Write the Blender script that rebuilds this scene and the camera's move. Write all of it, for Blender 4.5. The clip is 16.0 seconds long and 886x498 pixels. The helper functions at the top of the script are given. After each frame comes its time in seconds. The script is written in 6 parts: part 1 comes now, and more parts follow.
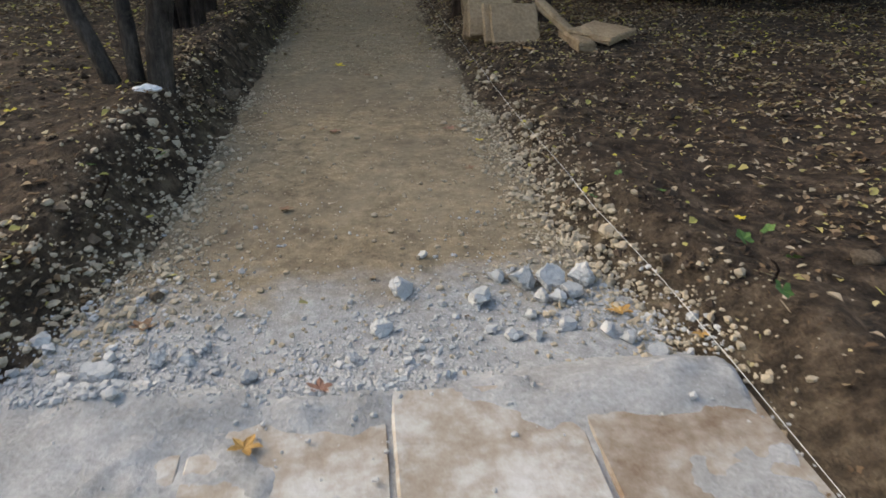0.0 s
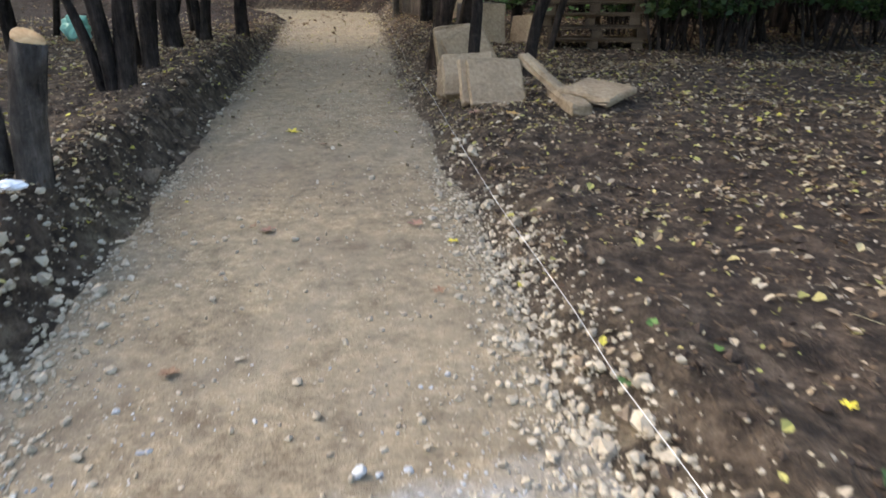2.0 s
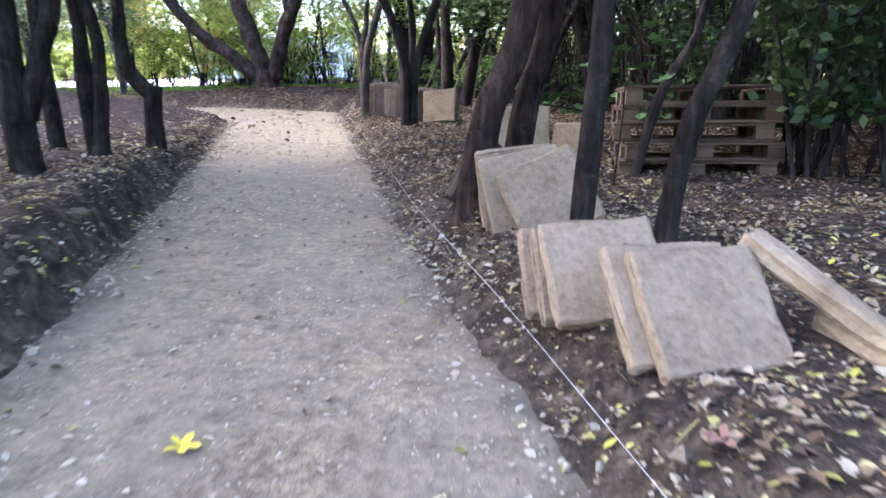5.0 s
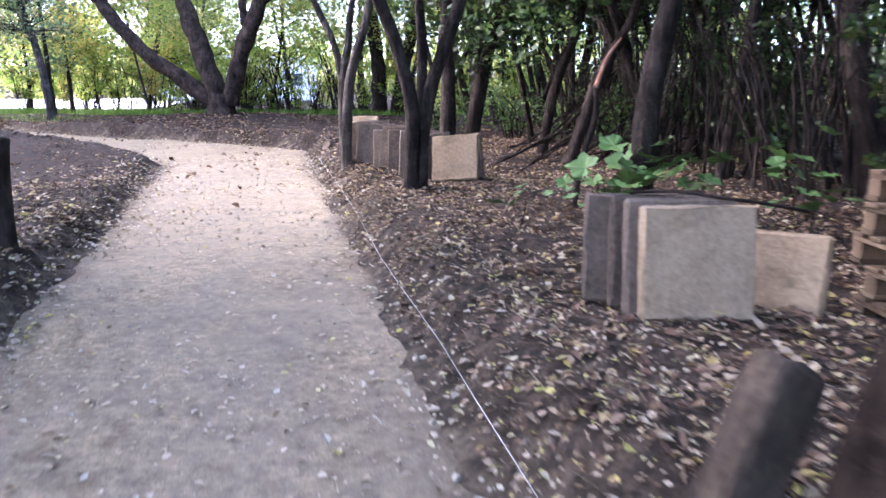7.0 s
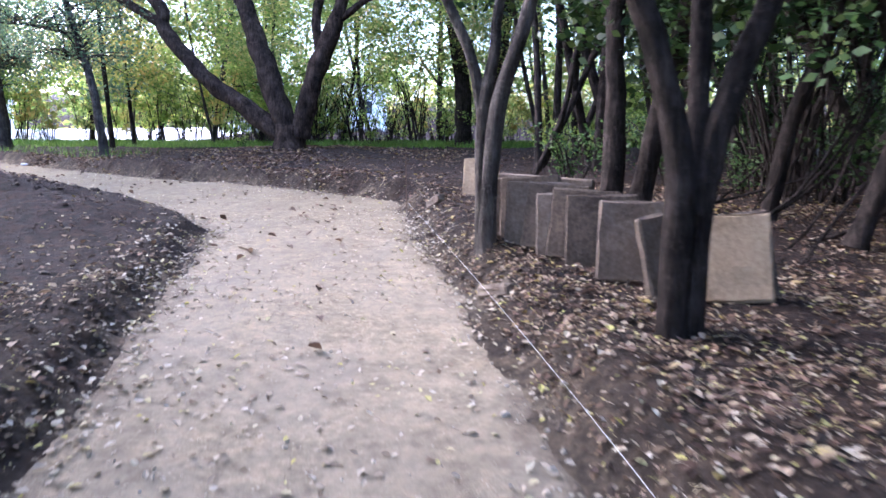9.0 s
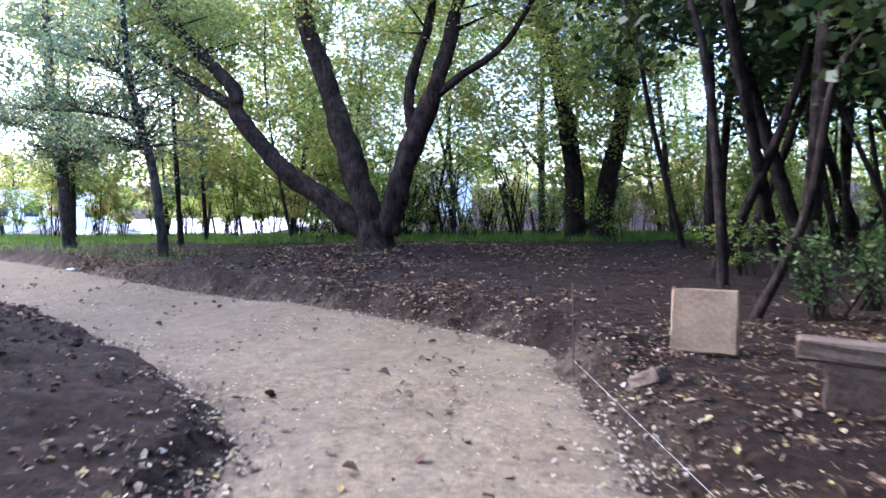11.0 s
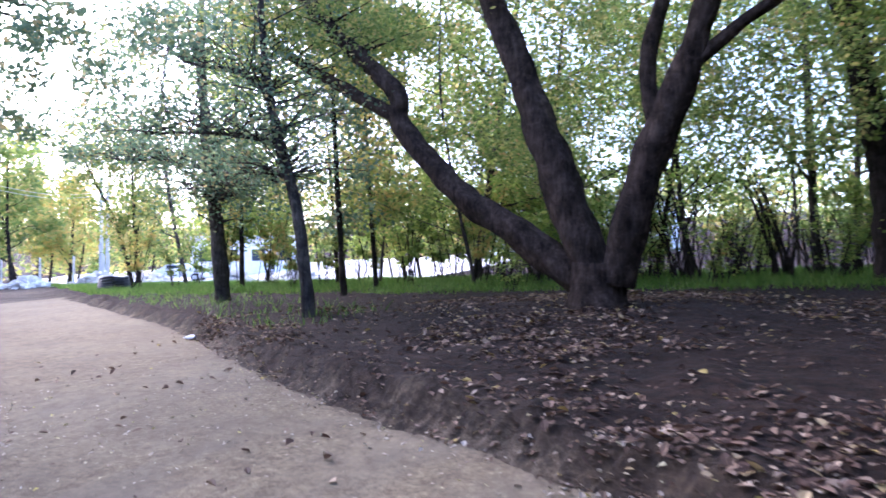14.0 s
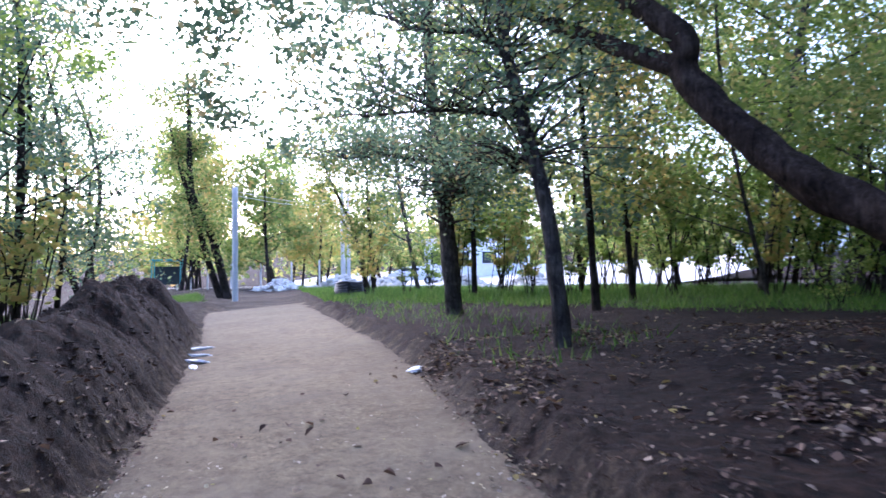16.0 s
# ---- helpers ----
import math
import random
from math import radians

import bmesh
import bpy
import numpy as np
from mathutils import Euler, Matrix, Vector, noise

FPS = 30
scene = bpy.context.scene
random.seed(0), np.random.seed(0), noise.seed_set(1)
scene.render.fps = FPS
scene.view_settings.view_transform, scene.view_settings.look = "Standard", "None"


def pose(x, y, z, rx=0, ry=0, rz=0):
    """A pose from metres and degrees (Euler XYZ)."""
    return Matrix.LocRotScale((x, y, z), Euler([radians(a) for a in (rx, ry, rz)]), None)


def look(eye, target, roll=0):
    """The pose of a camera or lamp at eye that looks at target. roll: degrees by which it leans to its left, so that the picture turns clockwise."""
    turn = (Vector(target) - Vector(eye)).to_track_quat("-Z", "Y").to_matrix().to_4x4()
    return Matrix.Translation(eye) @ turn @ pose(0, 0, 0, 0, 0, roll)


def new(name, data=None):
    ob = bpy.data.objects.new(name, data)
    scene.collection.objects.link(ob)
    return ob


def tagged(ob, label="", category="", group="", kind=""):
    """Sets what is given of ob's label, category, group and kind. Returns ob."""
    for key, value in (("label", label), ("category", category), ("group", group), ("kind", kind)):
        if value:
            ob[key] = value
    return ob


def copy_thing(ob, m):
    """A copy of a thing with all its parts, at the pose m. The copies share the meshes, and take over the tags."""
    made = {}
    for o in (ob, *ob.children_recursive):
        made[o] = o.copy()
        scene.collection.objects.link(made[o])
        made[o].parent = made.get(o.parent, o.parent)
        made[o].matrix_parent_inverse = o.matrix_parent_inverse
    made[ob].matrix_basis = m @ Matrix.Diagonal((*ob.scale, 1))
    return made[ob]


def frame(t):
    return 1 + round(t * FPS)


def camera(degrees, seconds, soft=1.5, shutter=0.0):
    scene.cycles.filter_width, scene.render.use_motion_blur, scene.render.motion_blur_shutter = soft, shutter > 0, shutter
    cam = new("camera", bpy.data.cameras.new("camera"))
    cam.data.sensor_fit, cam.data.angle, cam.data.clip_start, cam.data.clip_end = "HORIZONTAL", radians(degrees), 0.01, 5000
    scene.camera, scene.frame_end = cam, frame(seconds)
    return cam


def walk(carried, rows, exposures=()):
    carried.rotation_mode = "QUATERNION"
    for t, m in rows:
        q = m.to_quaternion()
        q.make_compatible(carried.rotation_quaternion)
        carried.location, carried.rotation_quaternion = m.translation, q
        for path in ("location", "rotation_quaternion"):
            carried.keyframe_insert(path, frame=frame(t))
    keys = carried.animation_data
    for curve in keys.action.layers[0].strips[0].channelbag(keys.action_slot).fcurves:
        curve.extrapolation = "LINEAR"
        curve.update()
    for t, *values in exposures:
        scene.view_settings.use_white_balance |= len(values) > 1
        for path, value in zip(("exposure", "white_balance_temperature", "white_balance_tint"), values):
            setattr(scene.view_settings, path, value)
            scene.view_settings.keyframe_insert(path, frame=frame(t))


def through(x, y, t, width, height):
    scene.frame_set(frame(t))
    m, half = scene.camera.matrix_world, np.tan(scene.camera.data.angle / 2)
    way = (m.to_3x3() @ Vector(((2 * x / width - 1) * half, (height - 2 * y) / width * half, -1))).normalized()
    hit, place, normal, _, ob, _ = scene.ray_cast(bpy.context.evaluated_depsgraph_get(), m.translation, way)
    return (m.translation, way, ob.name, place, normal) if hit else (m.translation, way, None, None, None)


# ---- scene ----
cam = camera(66.6, 16.0, soft=1.5, shutter=0.4)
PATH = [
    (0, (0.829, -0.074, 1.210), (0.397, 2.663, 0.060), 0.01),
    (0.5, (0.750, 0.139, 1.222), (0.369, 2.896, 0.102), -0.17),
    (1, (0.801, 0.364, 1.202), (0.444, 3.137, 0.115), -0.21),
    (1.5, (0.845, 0.605, 1.233), (0.491, 3.391, 0.178), -0.32),
    (2, (0.771, 0.971, 1.257), (0.391, 3.778, 0.270), -0.49),
    (2.5, (0.674, 1.412, 1.303), (0.216, 4.262, 0.487), -0.71),
    (3, (0.535, 1.883, 1.270), (0.001, 4.743, 0.537), -0.73),
    (3.5, (0.315, 2.484, 1.245), (-0.216, 5.360, 0.575), -0.64),
    (3.7, (0.231, 2.722, 1.226), (-0.304, 5.602, 0.580), -0.64),
    (5.8, (-0.463, 5.464, 1.510), (-0.439, 8.404, 0.916), 0.07),
    (6, (-0.523, 5.776, 1.542), (-0.497, 8.719, 0.961), 0.27),
    (6.5, (-0.766, 6.611, 1.607), (-0.752, 9.560, 1.054), 0.28),
    (7, (-1.007, 7.484, 1.692), (-1.016, 10.439, 1.174), 0.31),
    (7.5, (-1.295, 8.296, 1.738), (-1.358, 11.255, 1.252), 0.28),
    (8, (-1.563, 9.166, 1.843), (-1.686, 12.128, 1.383), 0.45),
    (8.5, (-1.855, 10.002, 1.894), (-2.068, 12.963, 1.463), 0.46),
    (9, (-2.145, 10.898, 1.973), (-2.420, 13.858, 1.565), 0.33),
    (9.5, (-2.480, 11.744, 2.094), (-2.804, 14.703, 1.716), 0.19),
    (10, (-2.781, 12.646, 2.193), (-3.226, 15.598, 1.896), -0.17),
    (10.2, (-2.922, 12.980, 2.243), (-3.399, 15.933, 2.018), -0.04),
    (12.3, (-4.162, 16.874, 2.381), (-5.013, 19.750, 2.422), -1.11),
    (12.5, (-4.310, 17.154, 2.380), (-5.189, 20.022, 2.428), -1.07),
    (13, (-4.669, 17.854, 2.469), (-5.662, 20.684, 2.545), -1.04),
    (13.5, (-5.035, 18.516, 2.543), (-6.183, 21.286, 2.645), -1.06),
    (14, (-5.496, 19.233, 2.636), (-6.879, 21.893, 2.760), -1.19),
    (14.5, (-5.972, 19.861, 2.698), (-7.577, 22.391, 2.833), -1.23),
    (15, (-6.563, 20.453, 2.736), (-8.446, 22.784, 2.881), -1.2),
    (15.5, (-7.132, 20.982, 2.810), (-9.182, 23.167, 2.955), -1.01),
    (16, (-7.788, 21.510, 2.864), (-9.963, 23.571, 3.009), -0.96),
]
EXPOSURE = [(0.0, 1.70, 7600, 7), (0.5, 1.90, 7700, 7), (2.0, 2.62, 6900, 9), (3.5, 3.25, 6050, 14), (6.0, 3.80, 5700, 24), (7.0, 3.90, 5700, 27), (8.5, 3.60, 5450, 26), (9.5, 3.32, 5300, 22), (12.5, 3.02, 5450, 27), (14.5, 2.82, 5400, 29), (16.0, 2.45, 5250, 27)]
walk(cam, [(t, look(eye, target, roll)) for t, eye, target, roll in PATH], EXPOSURE)

# ---- sky and sun: a bright hazy autumn afternoon ----
world = bpy.data.worlds.new("sky")
scene.world = world
world.use_nodes = True
wn = world.node_tree.nodes
sky = wn.new("ShaderNodeTexSky")
sky.sky_type = "NISHITA"
sky.sun_disc = False
sky.sun_elevation, sky.sun_rotation = radians(34), radians(-74)
sky.air_density, sky.dust_density, sky.ozone_density = 1.0, 3.0, 1.5
wn["Background"].inputs["Strength"].default_value = 0.15
world.node_tree.links.new(sky.outputs["Color"], wn["Background"].inputs["Color"])
sun = new("sun", bpy.data.lights.new("sun", "SUN"))
sun.data.energy, sun.data.angle, sun.data.color = 0.4, radians(40), (1.0, 0.97, 0.94)
sun.matrix_world = look((-60, 17, 42), (0, 0, 0))

# ---- the lie of the land ----
RISE = math.tan(radians(3.5))
rng = np.random.default_rng(7)


def sstep(a, b, x):
    t = np.clip((np.asarray(x, float) - a) / (b - a), 0, 1)
    return t * t * (3 - 2 * t)


def vnoise(x, y, seed=0):
    """Smooth value noise, -1 to 1."""
    xi, yi = np.floor(x), np.floor(y)
    fx, fy = x - xi, y - yi
    fx, fy = fx * fx * (3 - 2 * fx), fy * fy * (3 - 2 * fy)

    def h(a, b):
        v = np.sin(a * 127.1 + b * 311.7 + seed * 74.7) * 43758.5453
        return (v - np.floor(v)) * 2 - 1
    return (h(xi, yi) * (1 - fx) + h(xi + 1, yi) * fx) * (1 - fy) + (h(xi, yi + 1) * (1 - fx) + h(xi + 1, yi + 1) * fx) * fy


def fbm(x, y, octaves=4, seed=0):
    return sum(vnoise(x * 2 ** k + 17 * k, y * 2 ** k + 5 * k, seed + k) * 0.55 ** k for k in range(octaves)) / 1.8


ROAD = [(1.7, -5), (1.62, 0.6), (1.3, 1.85), (0.93, 2.75), (0.58, 4.1), (0.2, 5.4), (-0.22, 7.05), (-0.98, 9.9), (-1.4, 11.7),
        (-1.85, 13.3), (-2.33, 15.4), (-2.72, 16.7), (-3.1, 18.2), (-3.4, 19.7), (-3.75, 21.05), (-4.51, 21.71), (-5.38, 22.31),
        (-6.35, 22.95), (-7.4, 23.5), (-8.84, 24.15), (-10.6, 25.05), (-14.1, 27.2), (-17.2, 29.0), (-23.6, 32.1), (-27, 33.9),
        (-44, 43), (-47, 38.5), (-32.6, 32.95), (-28.9, 30.85), (-21.25, 27.35), (-15.68, 24.5), (-12.9, 22.95), (-8.3, 20.6),
        (-6.25, 19.05), (-5.5, 18.15), (-5.04, 16.73), (-4.58, 15.18), (-4.03, 13.43), (-3.22, 10.62), (-2.52, 8.25), (-1.83, 5.87),
        (-1.45, 4.58), (-0.98, 2.95), (-0.7, 1.75), (-0.8, 0.5), (-1.0, -5)]


def road_distance(x, y):
    """Distance to the road's outline, negative on the road."""
    x, y = np.asarray(x, float), np.asarray(y, float)
    best, inside = np.full(x.shape, 1e9), np.zeros(x.shape, bool)
    for (ax, ay), (bx, by) in zip(ROAD, ROAD[1:] + ROAD[:1]):
        dx, dy = bx - ax, by - ay
        t = np.clip(((x - ax) * dx + (y - ay) * dy) / (dx * dx + dy * dy), 0, 1)
        best = np.minimum(best, (x - ax - t * dx) ** 2 + (y - ay - t * dy) ** 2)
        if ay != by:
            inside ^= ((ay > y) != (by > y)) & (x < dx * (y - ay) / dy + ax)
    return np.where(inside, -1, 1) * np.sqrt(best)


def lie(y):
    """The general slope of the ground."""
    y = np.asarray(y, float)
    far = 34 + 7 * (1 - np.exp(-np.maximum(y - 34, 0) / 7))
    return RISE * np.where(y > 34, far, np.maximum(y, -8))


def along(x, y, a, b):
    """Distance from the line a to b, and the share of the way along it."""
    dx, dy = b[0] - a[0], b[1] - a[1]
    t = np.clip(((x - a[0]) * dx + (y - a[1]) * dy) / (dx * dx + dy * dy), 0, 1)
    return np.hypot(x - a[0] - t * dx, y - a[1] - t * dy), t


def soil_height(x, y, rough=1.0):
    x, y = np.asarray(x, float), np.asarray(y, float)
    d = road_distance(x, y)
    edge = d + 0.07 * fbm(x * 3.1, y * 3.1, 2, 3) + 0.06 * fbm(x * 8.5, y * 8.5, 2, 13)
    near = np.exp(-np.maximum(d, 0) / 2.2)
    bend = sstep(19.0, 20.8, y + 0.4 * (x + 3)) * sstep(-12, -9, x)
    bank = (0.135 + 0.03 * bend) * sstep(-0.04, 0.28 - 0.10 * bend, edge) - 0.06 * (1 - sstep(-0.25, 0.0, edge))
    bank = bank + (0.07 + 0.09 * sstep(19.5, 21, y + 0.4 * (x + 3))) * np.exp(-((edge - 0.32) / 0.2) ** 2) * (0.5 + 0.8 * fbm(x * 1.7, y * 1.7, 2, 9))
    bank = bank * (1 - 0.55 * np.exp(-(np.hypot(x + 5.6, y - 15.8) / 3.0) ** 2))
    # the dug banks stand higher beside the slim trees and the stacked slabs
    left = sstep(-0.4, 0.4, -0.25 - 0.29 * y - x + 0.4)
    rise_left = (0.05 + 0.13 * sstep(1.6, 3.0, y)) * (1 - 0.75 * sstep(7.5, 13.5, y)) * sstep(0.02, 0.24, edge)
    rise_right = (0.085 * sstep(4.2, 6.2, y) + 0.04 * sstep(10, 14, y) - 0.06 * sstep(17, 21, y)) * sstep(0.0, 0.5, edge)
    rise_right = rise_right * (1 - sstep(21.5, 24, y))
    bank = bank + (left * rise_left + (1 - left) * rise_right) * (y < 26)
    off = sstep(0.05, 0.4, edge)
    clods = off * rough * (0.05 * near * fbm(x * 5, y * 5, 4, 21) + 0.05 * fbm(x * 0.9, y * 0.9, 3, 31) + 0.02 * fbm(x * 11, y * 11, 2, 41) * near)
    clods = clods + off * rough * sstep(17, 20, y) * (0.045 * fbm(x * 2.1, y * 2.1, 3, 23) + 0.018 * fbm(x * 6.5, y * 6.5, 2, 24))
    # heaps of dug soil on the inside of the bend
    d1, t1 = along(x, y, (-7.2, 18.0), (-14.0, 22.2))
    d2, t2 = along(x, y, (-13.6, 22.1), (-23.6, 27.1))
    heap = (0.28 + 0.35 * t1) * np.exp(-(d1 / 0.95) ** 2) + (0.75 + 0.5 * t2) * np.exp(-(d2 / 0.9) ** 2) * sstep(0, 0.2, t2)
    heap = heap * sstep(-0.05, 0.5, edge) * (1 + 0.35 * fbm(x * 1.3, y * 1.3, 3, 51) + 0.10 * fbm(x * 5, y * 5, 2, 52))
    heap = heap + off * 0.05 * near * np.exp(-(np.hypot(x + 5.9, y - 15.8) / 1.6) ** 2)
    # the ground swells gently towards the big tree
    swell = 0.22 * np.exp(-(np.hypot(x + 8.0, y - 29.5) / 3.2) ** 2)
    hill = 10 * sstep(90, 220, np.hypot(x + 10, y - 20)) + 6 * sstep(95, 130, y)
    return lie(y) + bank + clods + heap + swell + hill


def road_height(x, y):
    d = road_distance(x, y)
    ruts = 0.012 * fbm(x * 0.8, y * 0.8, 3, 61) + 0.004 * fbm(x * 6, y * 6, 2, 71)
    v = (x - PAVE_O[0]) * PAVE_V[0] + (y - PAVE_O[1]) * PAVE_V[1]
    dust = 0.05 * sstep(-0.03, 0.05, v) * np.exp(-np.maximum(v, 0) / 0.33) * np.clip(0.35 + 1.3 * fbm(x * 4, y * 4, 4, 97), 0, 1)
    return lie(y) + dust + ruts + 0.02 * sstep(-0.9, -0.1, d) * fbm(x * 2, y * 2, 2, 81) - np.clip(d + 0.02, 0, 1) * 0.45


def ground(x, y):
    return float(max(soil_height(x, y), road_height(x, y)))


# ---- materials ----
def material(name, rough=0.85):
    m = bpy.data.materials.new(name)
    m.use_nodes = True
    b = m.node_tree.nodes["Principled BSDF"]
    b.inputs["Roughness"].default_value = rough
    b.inputs["Specular IOR Level"].default_value = 0.25
    return m, m.node_tree, b


def node(tree, kind, ins=None, operation="", data_type="", blend_type=""):
    n = tree.nodes.new(kind)
    if operation:
        n.operation = operation
    if data_type:
        n.data_type = data_type
    if blend_type:
        n.blend_type = blend_type
    for k, v in (ins or {}).items():
        if isinstance(v, bpy.types.NodeSocket):
            tree.links.new(v, n.inputs[k])
        else:
            n.inputs[k].default_value = v
    return n


def ramp(tree, fac, stops):
    n = node(tree, "ShaderNodeValToRGB", {"Fac": fac})
    e = n.color_ramp.elements
    while len(e) < len(stops):
        e.new(0.5)
    for k, (p, c) in enumerate(stops):
        e[k].position, e[k].color = p, (*c, 1)
    return n.outputs["Color"]


def mix(tree, fac, a, b, how="MIX"):
    n = node(tree, "ShaderNodeMix", data_type="RGBA", blend_type=how)
    for k, v in (("Factor", fac), ("A", a), ("B", b)):
        sock = [s for s in n.inputs if s.name == k and s.type == ("VALUE" if k == "Factor" else "RGBA")][0]
        if isinstance(v, bpy.types.NodeSocket):
            tree.links.new(v, sock)
        else:
            sock.default_value = v if k == "Factor" else (*v, 1)
    return [s for s in n.outputs if s.type == "RGBA"][0]


def noise_of(tree, scale, detail=5, rough=0.6, coord=None):
    if coord is None:
        coord = node(tree, "ShaderNodeTexCoord").outputs["Object"]
    return node(tree, "ShaderNodeTexNoise", {"Vector": coord, "Scale": scale, "Detail": detail, "Roughness": rough}).outputs["Fac"]


def bump(tree, bsdf, height, strength=0.5, distance=0.02):
    n = node(tree, "ShaderNodeBump", {"Height": height, "Strength": strength, "Distance": distance})
    tree.links.new(n.outputs["Normal"], bsdf.inputs["Normal"])


def surface(name, dark, mid, light, coarse=2.0, fine=40.0, rough=0.9, relief=0.5, depth=0.01, vary=0.0, blotch=0.0):
    """A mottled surface: coarse stains and fine grain, each piece a little different."""
    m, t, b = material(name, rough)
    a, f = noise_of(t, coarse, 4), noise_of(t, fine, 6, 0.7)
    s = node(t, "ShaderNodeMath", {0: a, 1: f}, operation="ADD")
    s = node(t, "ShaderNodeMath", {0: s.outputs[0], 1: 0.5}, operation="MULTIPLY").outputs[0]
    if vary:
        o = node(t, "ShaderNodeObjectInfo").outputs["Random"]
        o = node(t, "ShaderNodeMath", {0: o, 1: vary, 2: -vary / 2}, operation="MULTIPLY_ADD").outputs[0]
        s = node(t, "ShaderNodeMath", {0: s, 1: o}, operation="ADD").outputs[0]
    c = ramp(t, s, [(0.34, dark), (0.5, mid), (0.66, light)])
    if blotch:
        place = node(t, "ShaderNodeObjectInfo").outputs["Location"]
        co = node(t, "ShaderNodeVectorMath", {0: node(t, "ShaderNodeTexCoord").outputs["Object"], 1: place}, operation="ADD").outputs[0]
        c = mix(t, ramp(t, noise_of(t, 4.5, 6, 0.72, co), [(0.57, (0, 0, 0)), (0.68, (blotch,) * 3)]), c, tuple(0.5 * q for q in dark))
    t.links.new(c, b.inputs["Base Color"])
    bump(t, b, f, relief, depth)
    return m


def leafy(name, stops, rough=0.6, through=0.35):
    """Leaves: a colour for each leaf, light shining through."""
    m, t, b = material(name, rough)
    r = node(t, "ShaderNodeNewGeometry").outputs["Random Per Island"]
    c = ramp(t, r, stops)
    t.links.new(c, b.inputs["Base Color"])
    tr = node(t, "ShaderNodeBsdfTranslucent", {"Color": c})
    mx = node(t, "ShaderNodeMixShader", {0: through, 1: b.outputs[0], 2: tr.outputs[0]})
    t.links.new(mx.outputs[0], t.nodes["Material Output"].inputs["Surface"])
    return m


def soil_material():
    m, t, b = material("soil", 0.95)
    co = node(t, "ShaderNodeTexCoord").outputs["Object"]
    a, f, g = noise_of(t, 0.7, 4, 0.6, co), noise_of(t, 9, 6, 0.7, co), noise_of(t, 60, 4, 0.7, co)
    c = ramp(t, f, [(0.36, (0.02, 0.014, 0.010)), (0.5, (0.072, 0.050, 0.035)), (0.64, (0.18, 0.13, 0.092))])
    c = mix(t, ramp(t, a, [(0.45, (0, 0, 0)), (0.65, (0.5, 0.5, 0.5))]), c, (0.045, 0.030, 0.023))
    spots = ramp(t, g, [(0.58, (0, 0, 0)), (0.7, (1, 1, 1))])
    c = mix(t, node(t, "ShaderNodeMath", {0: spots, 1: 0.35}, operation="MULTIPLY").outputs[0], c, (0.15, 0.115, 0.08))
    # soil darkens along y: partly darker earth, partly canopy shade put into the colour
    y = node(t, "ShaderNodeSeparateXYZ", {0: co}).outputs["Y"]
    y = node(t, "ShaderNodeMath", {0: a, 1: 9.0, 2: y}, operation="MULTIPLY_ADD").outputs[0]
    humus_shade = node(t, "ShaderNodeMapRange", {"Value": y, "From Min": 12.0, "From Max": 19.0}).outputs[0]
    c = mix(t, humus_shade, c, mix(t, 1.0, c, (0.28, 0.19, 0.155), "MULTIPLY"))
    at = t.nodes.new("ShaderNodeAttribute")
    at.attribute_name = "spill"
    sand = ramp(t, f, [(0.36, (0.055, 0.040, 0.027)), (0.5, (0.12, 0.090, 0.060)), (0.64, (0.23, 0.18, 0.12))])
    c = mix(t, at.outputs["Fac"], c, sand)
    t.links.new(c, b.inputs["Base Color"])
    h = node(t, "ShaderNodeMath", {0: f, 1: g}, operation="ADD").outputs[0]
    bump(t, b, h, 1.0, 0.07)
    return m


PAVE_O, PAVE_U, PAVE_V = (0.92, 1.58), (0.966, 0.26), (-0.26, 0.966)


